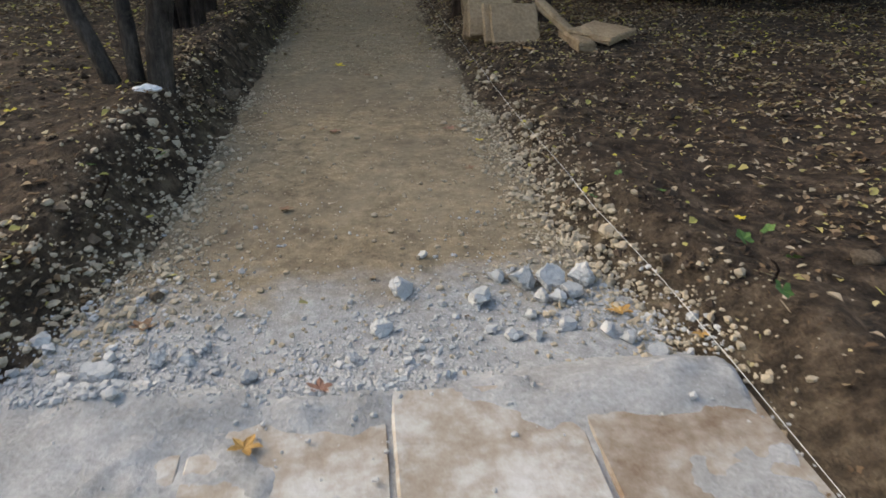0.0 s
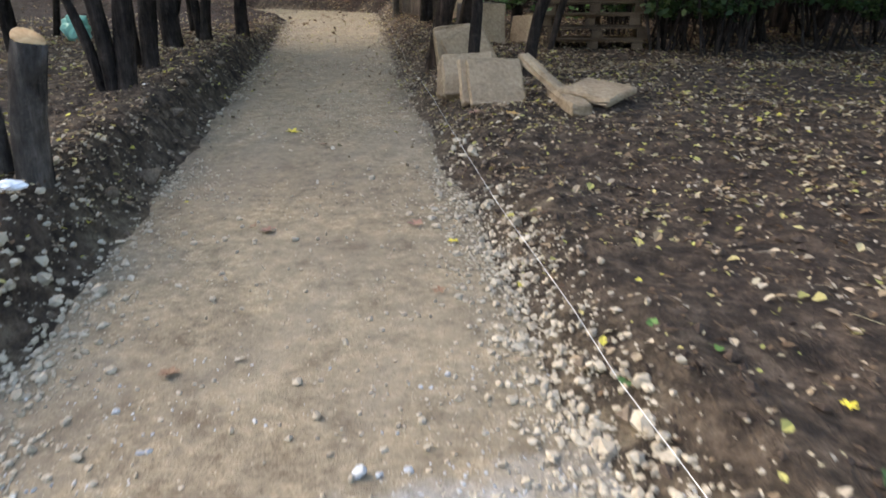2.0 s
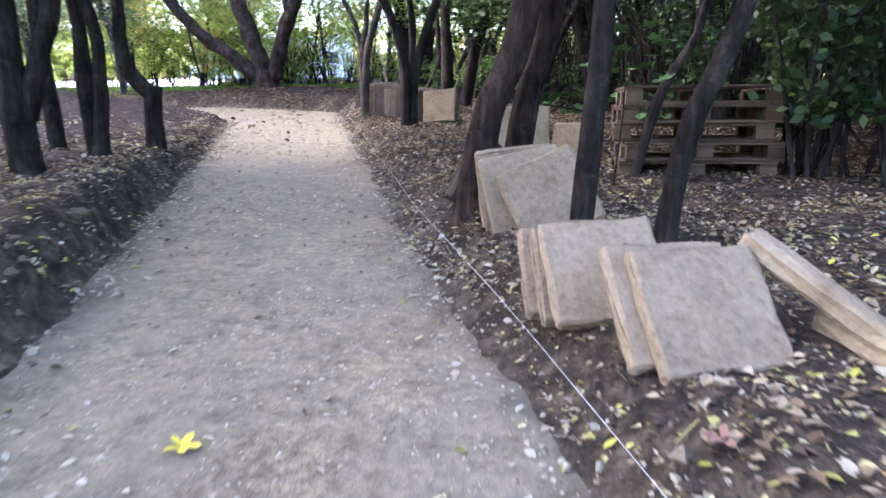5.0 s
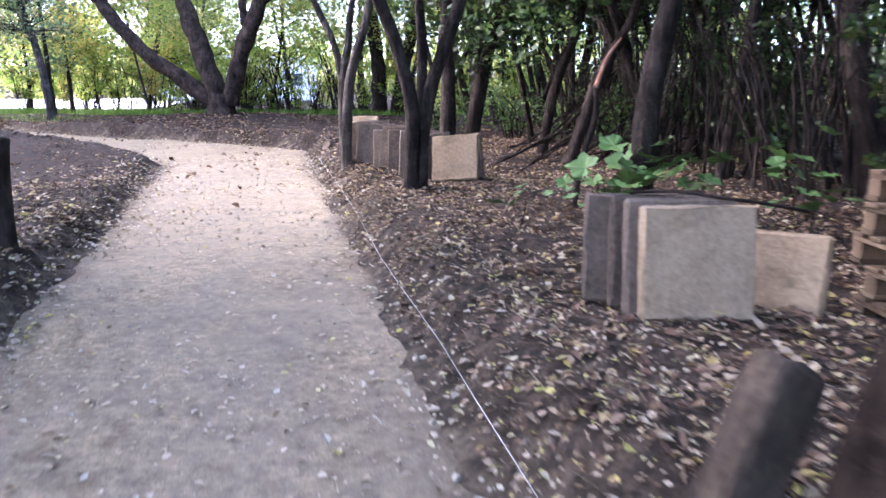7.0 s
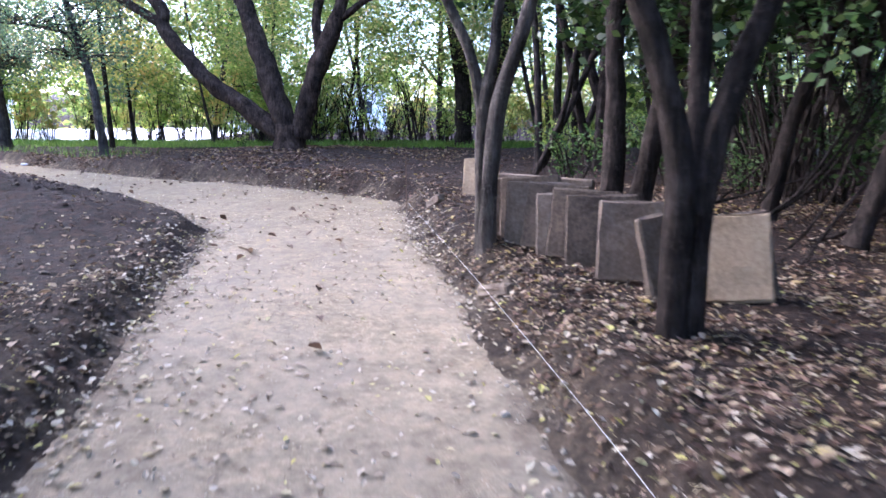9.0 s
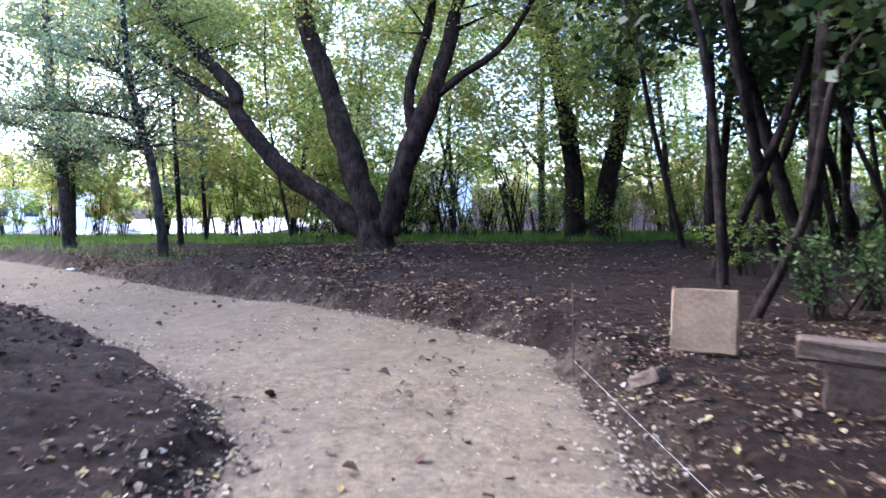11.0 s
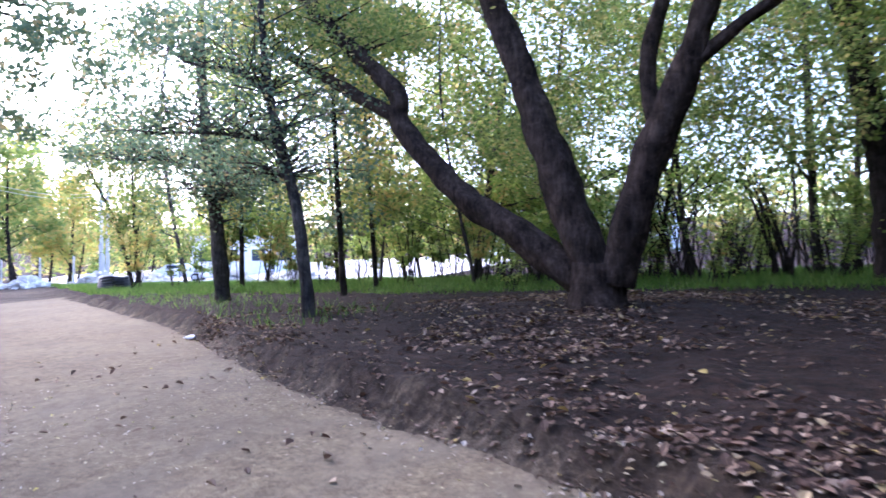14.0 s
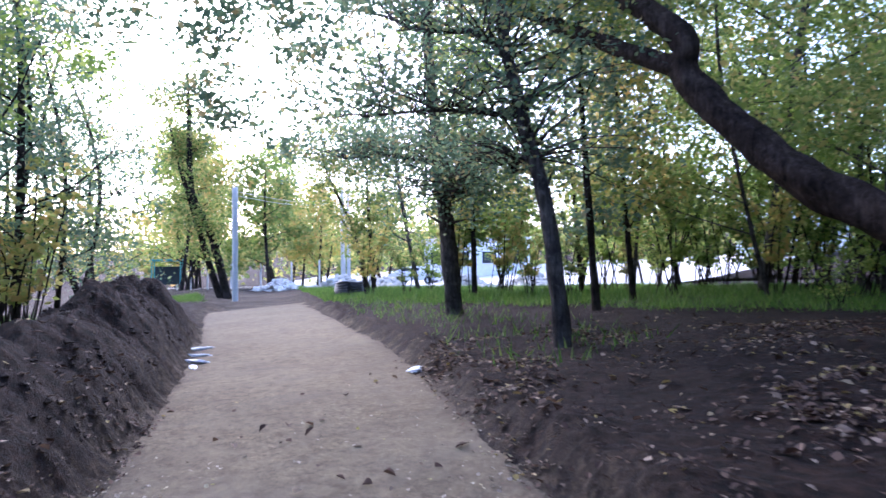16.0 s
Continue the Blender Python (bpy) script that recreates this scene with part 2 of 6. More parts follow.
def path_material():
    m, t, b = material("compacted_sand_gravel", 0.95)
    co = node(t, "ShaderNodeTexCoord").outputs["Object"]
    a, f, g = noise_of(t, 1.3, 4, 0.6, co), noise_of(t, 22, 5, 0.7, co), noise_of(t, 140, 3, 0.7, co)
    fg = node(t, "ShaderNodeMath", {0: f, 1: g}, operation="ADD").outputs[0]
    fg = node(t, "ShaderNodeMath", {0: fg, 1: 0.5}, operation="MULTIPLY").outputs[0]
    c = ramp(t, fg, [(0.37, (0.075, 0.056, 0.034)), (0.5, (0.196, 0.153, 0.098)), (0.63, (0.37, 0.305, 0.21))])
    c = mix(t, ramp(t, a, [(0.4, (0, 0, 0)), (0.65, (0.6, 0.6, 0.6))]), c, (0.155, 0.125, 0.09))
    c = mix(t, ramp(t, noise_of(t, 0.45, 5, 0.7, co), [(0.42, (0, 0, 0)), (0.62, (0.5, 0.5, 0.5))]), c, (0.27, 0.222, 0.155))
    c = mix(t, 1.0, c, ramp(t, noise_of(t, 6.5, 5, 0.75, co), [(0.36, (0.7, 0.68, 0.66)), (0.5, (1, 1, 1)), (0.66, (1.22, 1.2, 1.16))]), "MULTIPLY")
    grey = ramp(t, noise_of(t, 0.9, 5, 0.7, node(t, "ShaderNodeMapping", {"Vector": co, "Rotation": (0, 0, 0.27), "Scale": (1.8, 0.5, 1)}).outputs[0]), [(0.5, (0, 0, 0)), (0.62, (0.32, 0.32, 0.32))])
    c = mix(t, grey, c, (0.17, 0.146, 0.115))
    # damp brown earth in the bend
    yb = node(t, "ShaderNodeMath", {0: a, 1: 4.0, 2: node(t, "ShaderNodeSeparateXYZ", {0: co}).outputs["Y"]}, operation="MULTIPLY_ADD").outputs[0]
    damp = node(t, "ShaderNodeMapRange", {"Value": yb, "From Min": 18.0, "From Max": 23.0, "To Max": 0.7}).outputs[0]
    c = mix(t, damp, c, mix(t, 1.0, c, (0.67, 0.645, 0.54), "MULTIPLY"))
    at = t.nodes.new("ShaderNodeAttribute")
    at.attribute_name = "dirt"
    c = mix(t, at.outputs["Fac"], c, ramp(t, fg, [(0.38, (0.03, 0.021, 0.015)), (0.5, (0.075, 0.054, 0.037)), (0.63, (0.16, 0.12, 0.085))]))
    # pale concrete dust near the paving, fading with the distance from it
    v = node(t, "ShaderNodeVectorMath", {0: co, 1: (PAVE_V[0], PAVE_V[1], 0)}, operation="DOT_PRODUCT").outputs["Value"]
    e = node(t, "ShaderNodeMath", {0: noise_of(t, 3.5, 5, 0.65, co), 1: 0.9, 2: v}, operation="MULTIPLY_ADD").outputs[0]
    off = PAVE_O[0] * PAVE_V[0] + PAVE_O[1] * PAVE_V[1]
    e = node(t, "ShaderNodeMapRange", {"Value": e, "From Min": off + 0.95, "From Max": off + 1.3, "To Min": 1.0, "To Max": 0.0}).outputs[0]
    dust = ramp(t, fg, [(0.36, (0.19, 0.19, 0.19)), (0.5, (0.29, 0.293, 0.295)), (0.64, (0.43, 0.433, 0.437))])
    c = mix(t, e, c, dust)
    t.links.new(c, b.inputs["Base Color"])
    bump(t, b, fg, 0.8, 0.016)
    return m


def bark_material(name, dark, light):
    m, t, b = material(name, 0.95)
    b.inputs["Specular IOR Level"].default_value = 0.08
    co = node(t, "ShaderNodeTexCoord").outputs["Object"]
    st = node(t, "ShaderNodeMapping", {"Vector": co, "Scale": (1, 1, 0.16)}).outputs[0]
    f, a = noise_of(t, 18, 6, 0.75, st), noise_of(t, 3.0, 5, 0.65, co)
    s = node(t, "ShaderNodeMath", {0: f, 1: a}, operation="ADD").outputs[0]
    s = node(t, "ShaderNodeMath", {0: s, 1: 0.5}, operation="MULTIPLY").outputs[0]
    c = ramp(t, s, [(0.40, dark), (0.52, tuple(0.5 * (p + q) for p, q in zip(dark, light))), (0.62, tuple(1.25 * q for q in light))])
    moss = ramp(t, noise_of(t, 7.0, 6, 0.75, co), [(0.55, (0, 0, 0)), (0.68, (0.55, 0.55, 0.55))])
    c = mix(t, moss, c, tuple(1.5 * q for q in light))
    t.links.new(c, b.inputs["Base Color"])
    bump(t, b, s, 1.0, 0.12)
    return m


SOIL, SAND = soil_material(), path_material()
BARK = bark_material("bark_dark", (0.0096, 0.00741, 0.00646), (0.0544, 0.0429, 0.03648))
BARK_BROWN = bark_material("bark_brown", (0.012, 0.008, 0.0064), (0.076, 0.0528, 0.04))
BARK_GREY = bark_material("bark_grey", (0.022, 0.019, 0.017), (0.125, 0.108, 0.094))
CUT_WOOD = surface("cut_wood", (0.40, 0.22, 0.10), (0.55, 0.34, 0.17), (0.66, 0.45, 0.25), 30, 90)
CONCRETE = surface("old_concrete", (0.12, 0.080, 0.048), (0.25, 0.182, 0.115), (0.36, 0.275, 0.18), 3, 30, 0.9, 0.9, 0.012, 0.12, 0.4)
CONCRETE_GREY = surface("grey_concrete", (0.047, 0.035, 0.026), (0.112, 0.084, 0.063), (0.185, 0.145, 0.112), 3, 30, 0.9, 0.9, 0.012, 0.2, 0.4)
SPLINT = surface("splintered_wood", (0.16, 0.07, 0.04), (0.28, 0.14, 0.09), (0.40, 0.23, 0.15), 25, 80)
STAINED = surface("stained_concrete", (0.027, 0.018, 0.012), (0.060, 0.043, 0.030), (0.102, 0.075, 0.054), 4, 30, 0.9, 0.9, 0.012, 0.1, 0.4)
DUSTY = surface("dusty_concrete", (0.17, 0.12, 0.082), (0.30, 0.262, 0.222), (0.46, 0.46, 0.455), 2.4, 16, 0.9, 0.8, 0.008, 0.14, 0.3)
RUBBLE = surface("crushed_concrete", (0.30, 0.30, 0.297), (0.43, 0.431, 0.428), (0.55, 0.549, 0.54), 12, 90, 0.95, 0.5, 0.004, 0.1)
PEBBLE = surface("limestone", (0.225, 0.180, 0.124), (0.360, 0.304, 0.225), (0.450, 0.398, 0.315), 9, 70, 0.9, 0.4, 0.003)
TIMBER = surface("weathered_timber", (0.043, 0.027, 0.016), (0.094, 0.062, 0.037), (0.151, 0.107, 0.068), 4, 60, 0.85, 0.4, 0.004, 0.25)
LITTER = leafy("fallen_leaf", [(0.0, (0.07, 0.043, 0.027)), (0.3, (0.18, 0.115, 0.065)), (0.55, (0.31, 0.23, 0.145)), (0.8, (0.43, 0.36, 0.27)), (0.92, (0.42, 0.35, 0.14)), (1.0, (0.33, 0.32, 0.09))], 0.75, 0.2)
FALLEN_YELLOW = leafy("fallen_yellow_leaf", [(0.0, (0.30, 0.27, 0.06)), (0.5, (0.48, 0.42, 0.07)), (1.0, (0.58, 0.50, 0.14))], 0.7, 0.2)
LITTER_BROWN = leafy("brown_litter", [(0.0, (0.0392, 0.02128, 0.014)), (0.4, (0.0952, 0.05533, 0.036)), (0.7, (0.168, 0.1064, 0.07)), (0.9, (0.336, 0.25, 0.175)), (1.0, (0.3024, 0.2234, 0.06))], 0.75, 0.15)
PALE_LEAF = leafy("pale_dry_leaf", [(0.0, (0.130, 0.087, 0.053)), (0.3, (0.299, 0.237, 0.166)), (0.75, (0.428, 0.374, 0.296)), (0.92, (0.389, 0.343, 0.178)), (1.0, (0.324, 0.287, 0.059))], 0.75, 0.15)
LEAF_BIG = leafy("leaf_olive", [(0.0, (0.12, 0.185, 0.045)), (0.4, (0.20, 0.27, 0.068)), (0.75, (0.34, 0.37, 0.10)), (0.93, (0.50, 0.43, 0.13)), (1.0, (0.60, 0.40, 0.15))], 0.5, 0.62)
LEAF_OAK = leafy("leaf_blue_green", [(0.0, (0.088, 0.153, 0.097)), (0.55, (0.139, 0.211, 0.118)), (0.85, (0.218, 0.261, 0.118)), (1.0, (0.336, 0.261, 0.118))], 0.5, 0.62)
LEAF_GREEN = leafy("leaf_green", [(0.0, (0.142, 0.225, 0.043)), (0.5, (0.248, 0.346, 0.070)), (1.0, (0.479, 0.510, 0.123))], 0.5, 0.62)
# darker copy of the green leaf, with the shade under trees put into its colour
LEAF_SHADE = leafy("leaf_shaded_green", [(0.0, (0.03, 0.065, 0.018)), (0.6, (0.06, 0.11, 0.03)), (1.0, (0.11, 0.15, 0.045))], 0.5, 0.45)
# dark green lowered further: the wood's deep shade is put into this colour
LEAF_DARK_SHADE = leafy("leaf_dark_shade", [(0.0, (0.0135, 0.03, 0.009)), (0.6, (0.02625, 0.0525, 0.015)), (1.0, (0.06, 0.0825, 0.0225))], 0.5, 0.3)
LEAF_YELLOW = leafy("leaf_yellow", [(0.0, (0.24, 0.32, 0.08)), (0.5, (0.44, 0.43, 0.11)), (1.0, (0.60, 0.41, 0.13))], 0.5, 0.62)
GRASS = leafy("grass", [(0.0, (0.06, 0.13, 0.02)), (0.6, (0.12, 0.23, 0.035)), (1.0, (0.23, 0.30, 0.07))], 0.6, 0.45)


def plain(name, colour, rough=0.6, metal=0.0):
    return surface(name, tuple(0.85 * c for c in colour), colour, tuple(min(1, 1.12 * c) for c in colour), 3, 30, rough, 0.1, 0.002)


# ---- helpers for shapes ----
def mesh_of(name, verts, faces, mat, smooth=True):
    me = bpy.data.meshes.new(name)
    me.from_pydata([tuple(v) for v in verts], [], [tuple(f) for f in faces])
    me.materials.append(mat)
    me.polygons.foreach_set("use_smooth", [smooth] * len(me.polygons))
    me.update()
    return me


def fast_mesh(name, verts, size, mat, smooth=False):
    """Separate polygons of one size, from an array of n x size x 3."""
    n = len(verts)
    me = bpy.data.meshes.new(name)
    me.vertices.add(n * size)
    me.vertices.foreach_set("co", np.asarray(verts, np.float32).ravel())
    me.loops.add(n * size)
    me.loops.foreach_set("vertex_index", np.arange(n * size, dtype=np.int32))
    me.polygons.add(n)
    me.polygons.foreach_set("loop_start", np.arange(0, n * size, size, dtype=np.int32))
    me.polygons.foreach_set("use_smooth", [smooth] * n)
    me.materials.append(mat)
    me.update(calc_edges=True)
    return me


def part(name, data, parent, label=""):
    """Links mesh data as one object under a thing or a part."""
    ob = new(name, data)
    ob.parent = parent
    return tagged(ob, label)


def thing(name, label, category, group="", at=None, kind=""):
    ob = new(name)
    ob.empty_display_size = 0.1
    if at is not None:
        ob.matrix_world = at if isinstance(at, Matrix) else pose(*at)
    return tagged(ob, label, category, group, kind)


def bm_mesh(bm, name, mat, smooth=False):
    me = bpy.data.meshes.new(name)
    bm.normal_update()
    bm.to_mesh(me)
    bm.free()
    me.materials.append(mat)
    me.polygons.foreach_set("use_smooth", [smooth] * len(me.polygons))
    return me


def box_bm(sx, sy, sz, centre=(0, 0, 0), bevel=0.0, chip=0.0, cuts=0, seed=0):
    """A block with worn edges."""
    bm = bmesh.new()
    bmesh.ops.create_cube(bm, size=1, matrix=Matrix.Translation(centre) @ Matrix.Diagonal((sx, sy, sz, 1)))
    if cuts:
        bmesh.ops.subdivide_edges(bm, edges=bm.edges[:], cuts=cuts, use_grid_fill=True)
    if bevel:
        sharp = [e for e in bm.edges if len(e.link_faces) == 2 and e.calc_face_angle() > 0.5]
        bmesh.ops.bevel(bm, geom=sharp, offset=bevel, segments=1, affect="EDGES")
    if chip:
        r = random.Random(seed)
        for v in bm.verts:
            v.co += Vector((r.uniform(-1, 1), r.uniform(-1, 1), r.uniform(-1, 1))) * chip
    return bm


def stone_bm(radius, seed, squash=0.75, subdiv=3):
    bm = bmesh.new()
    bmesh.ops.create_icosphere(bm, subdivisions=subdiv, radius=radius)
    r = random.Random(seed)
    cuts = [(Vector((r.gauss(0, 1), r.gauss(0, 1), r.gauss(0, 1))).normalized(), r.uniform(0.5, 0.85) * radius) for _ in range(11)]
    for v in bm.verts:
        for n, d in cuts:
            over = v.co.dot(n) - d
            if over > 0:
                v.co -= n * over
        v.co *= 1 + 0.16 * noise.noise(v.co * (2.3 / radius) + Vector((seed, 0, 0))) + 0.14 * noise.noise(v.co * (5.5 / radius) + Vector((0, seed, 0)))
        v.co.z *= squash
    return bm


def smooth_line(points, radii, step):
    """Points along a smooth curve through the given ones, with radii."""
    p = [Vector(q) for q in points]
    out = []
    for k in range(len(p) - 1):
        a, b = p[max(k - 1, 0)], p[min(k + 2, len(p) - 1)]
        n = max(2, int((p[k + 1] - p[k]).length / step))
        for j in range(n):
            t = j / n
            q = 0.5 * (2 * p[k] + (p[k + 1] - a) * t + (2 * a - 5 * p[k] + 4 * p[k + 1] - b) * t * t + (3 * p[k] - a - 3 * p[k + 1] + b) * t ** 3)
            out.append((q, radii[k] * (1 - t) + radii[k + 1] * t))
    out.append((p[-1], radii[-1]))
    return out


def tube(points, radii, step=0.15, sides=9, rough=0.1, seed=0, flare=0.0):
    """A limb: a bent, tapered, uneven tube. Gives vertices and faces."""
    line = smooth_line(points, radii, step)
    verts, faces = [], []
    ref = Vector((1, 0.3, 0))
    for k, (q, r) in enumerate(line):
        d = (line[min(k + 1, len(line) - 1)][0] - line[max(k - 1, 0)][0]).normalized()
        u = d.cross(ref).normalized() if abs(d.dot(ref)) < 0.95 else d.cross(Vector((0, 1, 0))).normalized()
        w = d.cross(u)
        r = r * (1 + flare * math.exp(-k * step / 0.18))
        for s in range(sides):
            a = 2 * math.pi * s / sides
            n = noise.noise(Vector((math.cos(a) * 1.6 + seed, math.sin(a) * 1.6, q.length * 2.2)))
            rr = r * (1 + rough * 1.4 * n)
            verts.append(q + (u * math.cos(a) + w * math.sin(a)) * rr)
    for k in range(len(line) - 1):
        for s in range(sides):
            a, b = k * sides + s, k * sides + (s + 1) % sides
            faces.append((a, b, b + sides, a + sides))
    verts.append(line[-1][0])
    top = (len(line) - 1) * sides
    faces += [(top + s, top + (s + 1) % sides, len(verts) - 1) for s in range(sides)]
    return verts, faces


def join(pieces):
    verts, faces = [], []
    for v, f in pieces:
        k = len(verts)
        verts += v
        faces += [tuple(i + k for i in q) for q in f]
    return verts, faces


def leaf_quads(centres, size, rs, flat=0.3, droop=0.4):
    """Pointed leaves, each a small kite, at the given centres."""
    n = len(centres)
    d = rs.normal(size=(n, 3))
    d[:, 2] = d[:, 2] * flat - droop
    d /= np.linalg.norm(d, axis=1)[:, None]
    o = rs.normal(size=(n, 3))
    w = np.cross(d, o)
    w /= np.linalg.norm(w, axis=1)[:, None] + 1e-9
    s = size * rs.uniform(0.6, 1.3, n)[:, None]
    c = np.asarray(centres)
    return np.stack([c - d * s * 0.5, c + w * s * 0.33 - d * s * 0.05, c + d * s * 0.55, c - w * s * 0.33 - d * s * 0.05], axis=1)


def clump_points(spots, radius, n, rs):
    """n points in soft clumps round the given spots."""
    spots = np.asarray(spots)
    k = rs.integers(0, len(spots), n)
    v = rs.normal(size=(n, 3))
    v /= np.linalg.norm(v, axis=1)[:, None]
    r = radius * rs.uniform(0.15, 1, n)[:, None] ** 0.6 * rs.uniform(0.5, 1.15, len(spots))[k][:, None]
    return spots[k] + v * r * np.array([1, 1, 0.65])

# ---- ground and road ----
def spread(a, b, step, out_a, out_b):
    """Grid lines: even between a and b, growing outwards."""
    mid = list(np.arange(a, b + step, step))
    hi, lo, s = [mid[-1]], [mid[0]], step
    while hi[-1] < out_b or lo[-1] > out_a:
        s *= 1.16
        if hi[-1] < out_b:
            hi.append(hi[-1] + s)
        if lo[-1] > out_a:
            lo.append(lo[-1] - s)
    return np.array(lo[:0:-1] + mid + hi[1:])


def sheet(name, xs, ys, height, mat, keep=None):
    gx, gy = np.meshgrid(xs, ys)
    z = height(gx, gy)
    nx, ny = len(xs), len(ys)
    idx = np.arange(nx * ny).reshape(ny, nx)
    q = np.stack([idx[:-1, :-1], idx[:-1, 1:], idx[1:, 1:], idx[1:, :-1]], -1).reshape(-1, 4)
    v = np.stack([gx, gy, z], -1).reshape(-1, 3)
    if keep is not None:
        ok = keep(gx, gy).ravel()
        q = q[ok[q].all(1)]
        used = np.unique(q)
        back = np.zeros(len(v), int)
        back[used] = np.arange(len(used))
        v, q = v[used], back[q]
    return mesh_of(name, v, q, mat)


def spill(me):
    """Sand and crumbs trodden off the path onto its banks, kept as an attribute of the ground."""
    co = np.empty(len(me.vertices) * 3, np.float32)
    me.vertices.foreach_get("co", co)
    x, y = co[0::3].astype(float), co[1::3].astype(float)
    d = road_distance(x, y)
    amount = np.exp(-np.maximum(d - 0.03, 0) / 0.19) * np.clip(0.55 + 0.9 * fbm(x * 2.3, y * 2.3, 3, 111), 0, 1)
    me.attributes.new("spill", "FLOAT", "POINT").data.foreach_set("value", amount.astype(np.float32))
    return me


def dirt(me):
    """Soil fallen onto the path's edges, kept as an attribute of the path."""
    co = np.empty(len(me.vertices) * 3, np.float32)
    me.vertices.foreach_get("co", co)
    x, y = co[0::3].astype(float), co[1::3].astype(float)
    d = road_distance(x, y) + 0.12 * fbm(x * 2.7, y * 2.7, 3, 113)
    amount = sstep(-0.26, 0.05, d) * np.clip(0.6 + 0.9 * fbm(x * 5, y * 5, 3, 115), 0, 1) * (0.25 + 0.75 * sstep(4, 8, y))
    me.attributes.new("dirt", "FLOAT", "POINT").data.foreach_set("value", amount.astype(np.float32))
    return me


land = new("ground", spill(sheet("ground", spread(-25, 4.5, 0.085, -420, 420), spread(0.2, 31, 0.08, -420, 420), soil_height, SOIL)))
tagged(land, "dark bare soil with clods, sloping gently, strewn with leaves", "ground", kind="structure")
path_ob = new("path", dirt(sheet("path", np.arange(-30, 2.4, 0.07), np.arange(-5, 36, 0.07), road_height, SAND, lambda x, y: road_distance(x, y) < 0.14)))
tagged(path_ob, "compacted sand and gravel path between low soil banks", "path", kind="structure")

# ---- paving slabs at the start of the path ----
pavement = new("pavement")
tagged(pavement, "old square concrete paving slabs covered in pale dust", "pavement", kind="structure")
PAVE_TURN = math.atan2(PAVE_U[1], PAVE_U[0])
slab_meshes = [bm_mesh(box_bm(0.488, 0.488, 0.08, (0, 0, 0), 0.006, 0.0025, 2, k), "paving_slab", DUSTY) for k in range(4)]
for i in range(-3, 2):
    for j in range(0, 7):
        cx = PAVE_O[0] + PAVE_U[0] * (i - 0.5) * 0.5 - PAVE_V[0] * (j + 0.5) * 0.5
        cy = PAVE_O[1] + PAVE_U[1] * (i - 0.5) * 0.5 - PAVE_V[1] * (j + 0.5) * 0.5
        s = part("paving_slab", slab_meshes[(i + 3 * j) % 4], pavement)
        s.matrix_world = pose(cx, cy, float(lie(cy)) + 0.008 + random.uniform(-0.006, 0.006), 3.5 + random.uniform(-0.6, 0.6), random.uniform(-0.8, 0.8), math.degrees(PAVE_TURN) + random.uniform(-0.7, 0.7))

# ---- powder spilt over the slabs' edges ----
DUST = surface("concrete_dust", (0.20, 0.198, 0.195), (0.315, 0.316, 0.318), (0.44, 0.442, 0.445), 6, 60, 0.95, 0.9, 0.01)


def powder_height(x, y):
    u = (x - PAVE_O[0]) * PAVE_U[0] + (y - PAVE_O[1]) * PAVE_U[1]
    v = (x - PAVE_O[0]) * PAVE_V[0] + (y - PAVE_O[1]) * PAVE_V[1]
    lumps = fbm(x * 4.5, y * 4.5, 4, 131)
    ridge = 0.034 * np.exp(-((v + 0.01) / 0.11) ** 2) * np.clip(0.75 + 0.9 * lumps, 0, 1.6)
    flank = 0.045 * sstep(-0.75, -1.25, u + 0.35 * lumps)
    film = 0.012 * np.clip(fbm(x * 2.4, y * 2.4, 4, 133) + 0.55 * lumps, -1, 1) - 0.015
    edge = 0.14 * sstep(0.47, 0.56, u + 0.04 * lumps) + 0.14 * sstep(-1.45, -1.75, u)
    on_slabs = lie(y) + 0.047 + ridge + flank + film + 0.009 * fbm(x * 13, y * 13, 3, 135) - edge
    return on_slabs * (1 - sstep(0.0, 0.22, v)) + (road_height(x, y) - 0.012) * sstep(0.0, 0.22, v)


powder = new("dust", sheet("dust", np.arange(-1.0, 1.7, 0.018), np.arange(-0.3, 2.1, 0.018), powder_height, DUST, lambda x, y: road_distance(x, y) < 0.3))
tagged(powder, "pale grey concrete dust heaped over paving edges", "dust", kind="stuff")

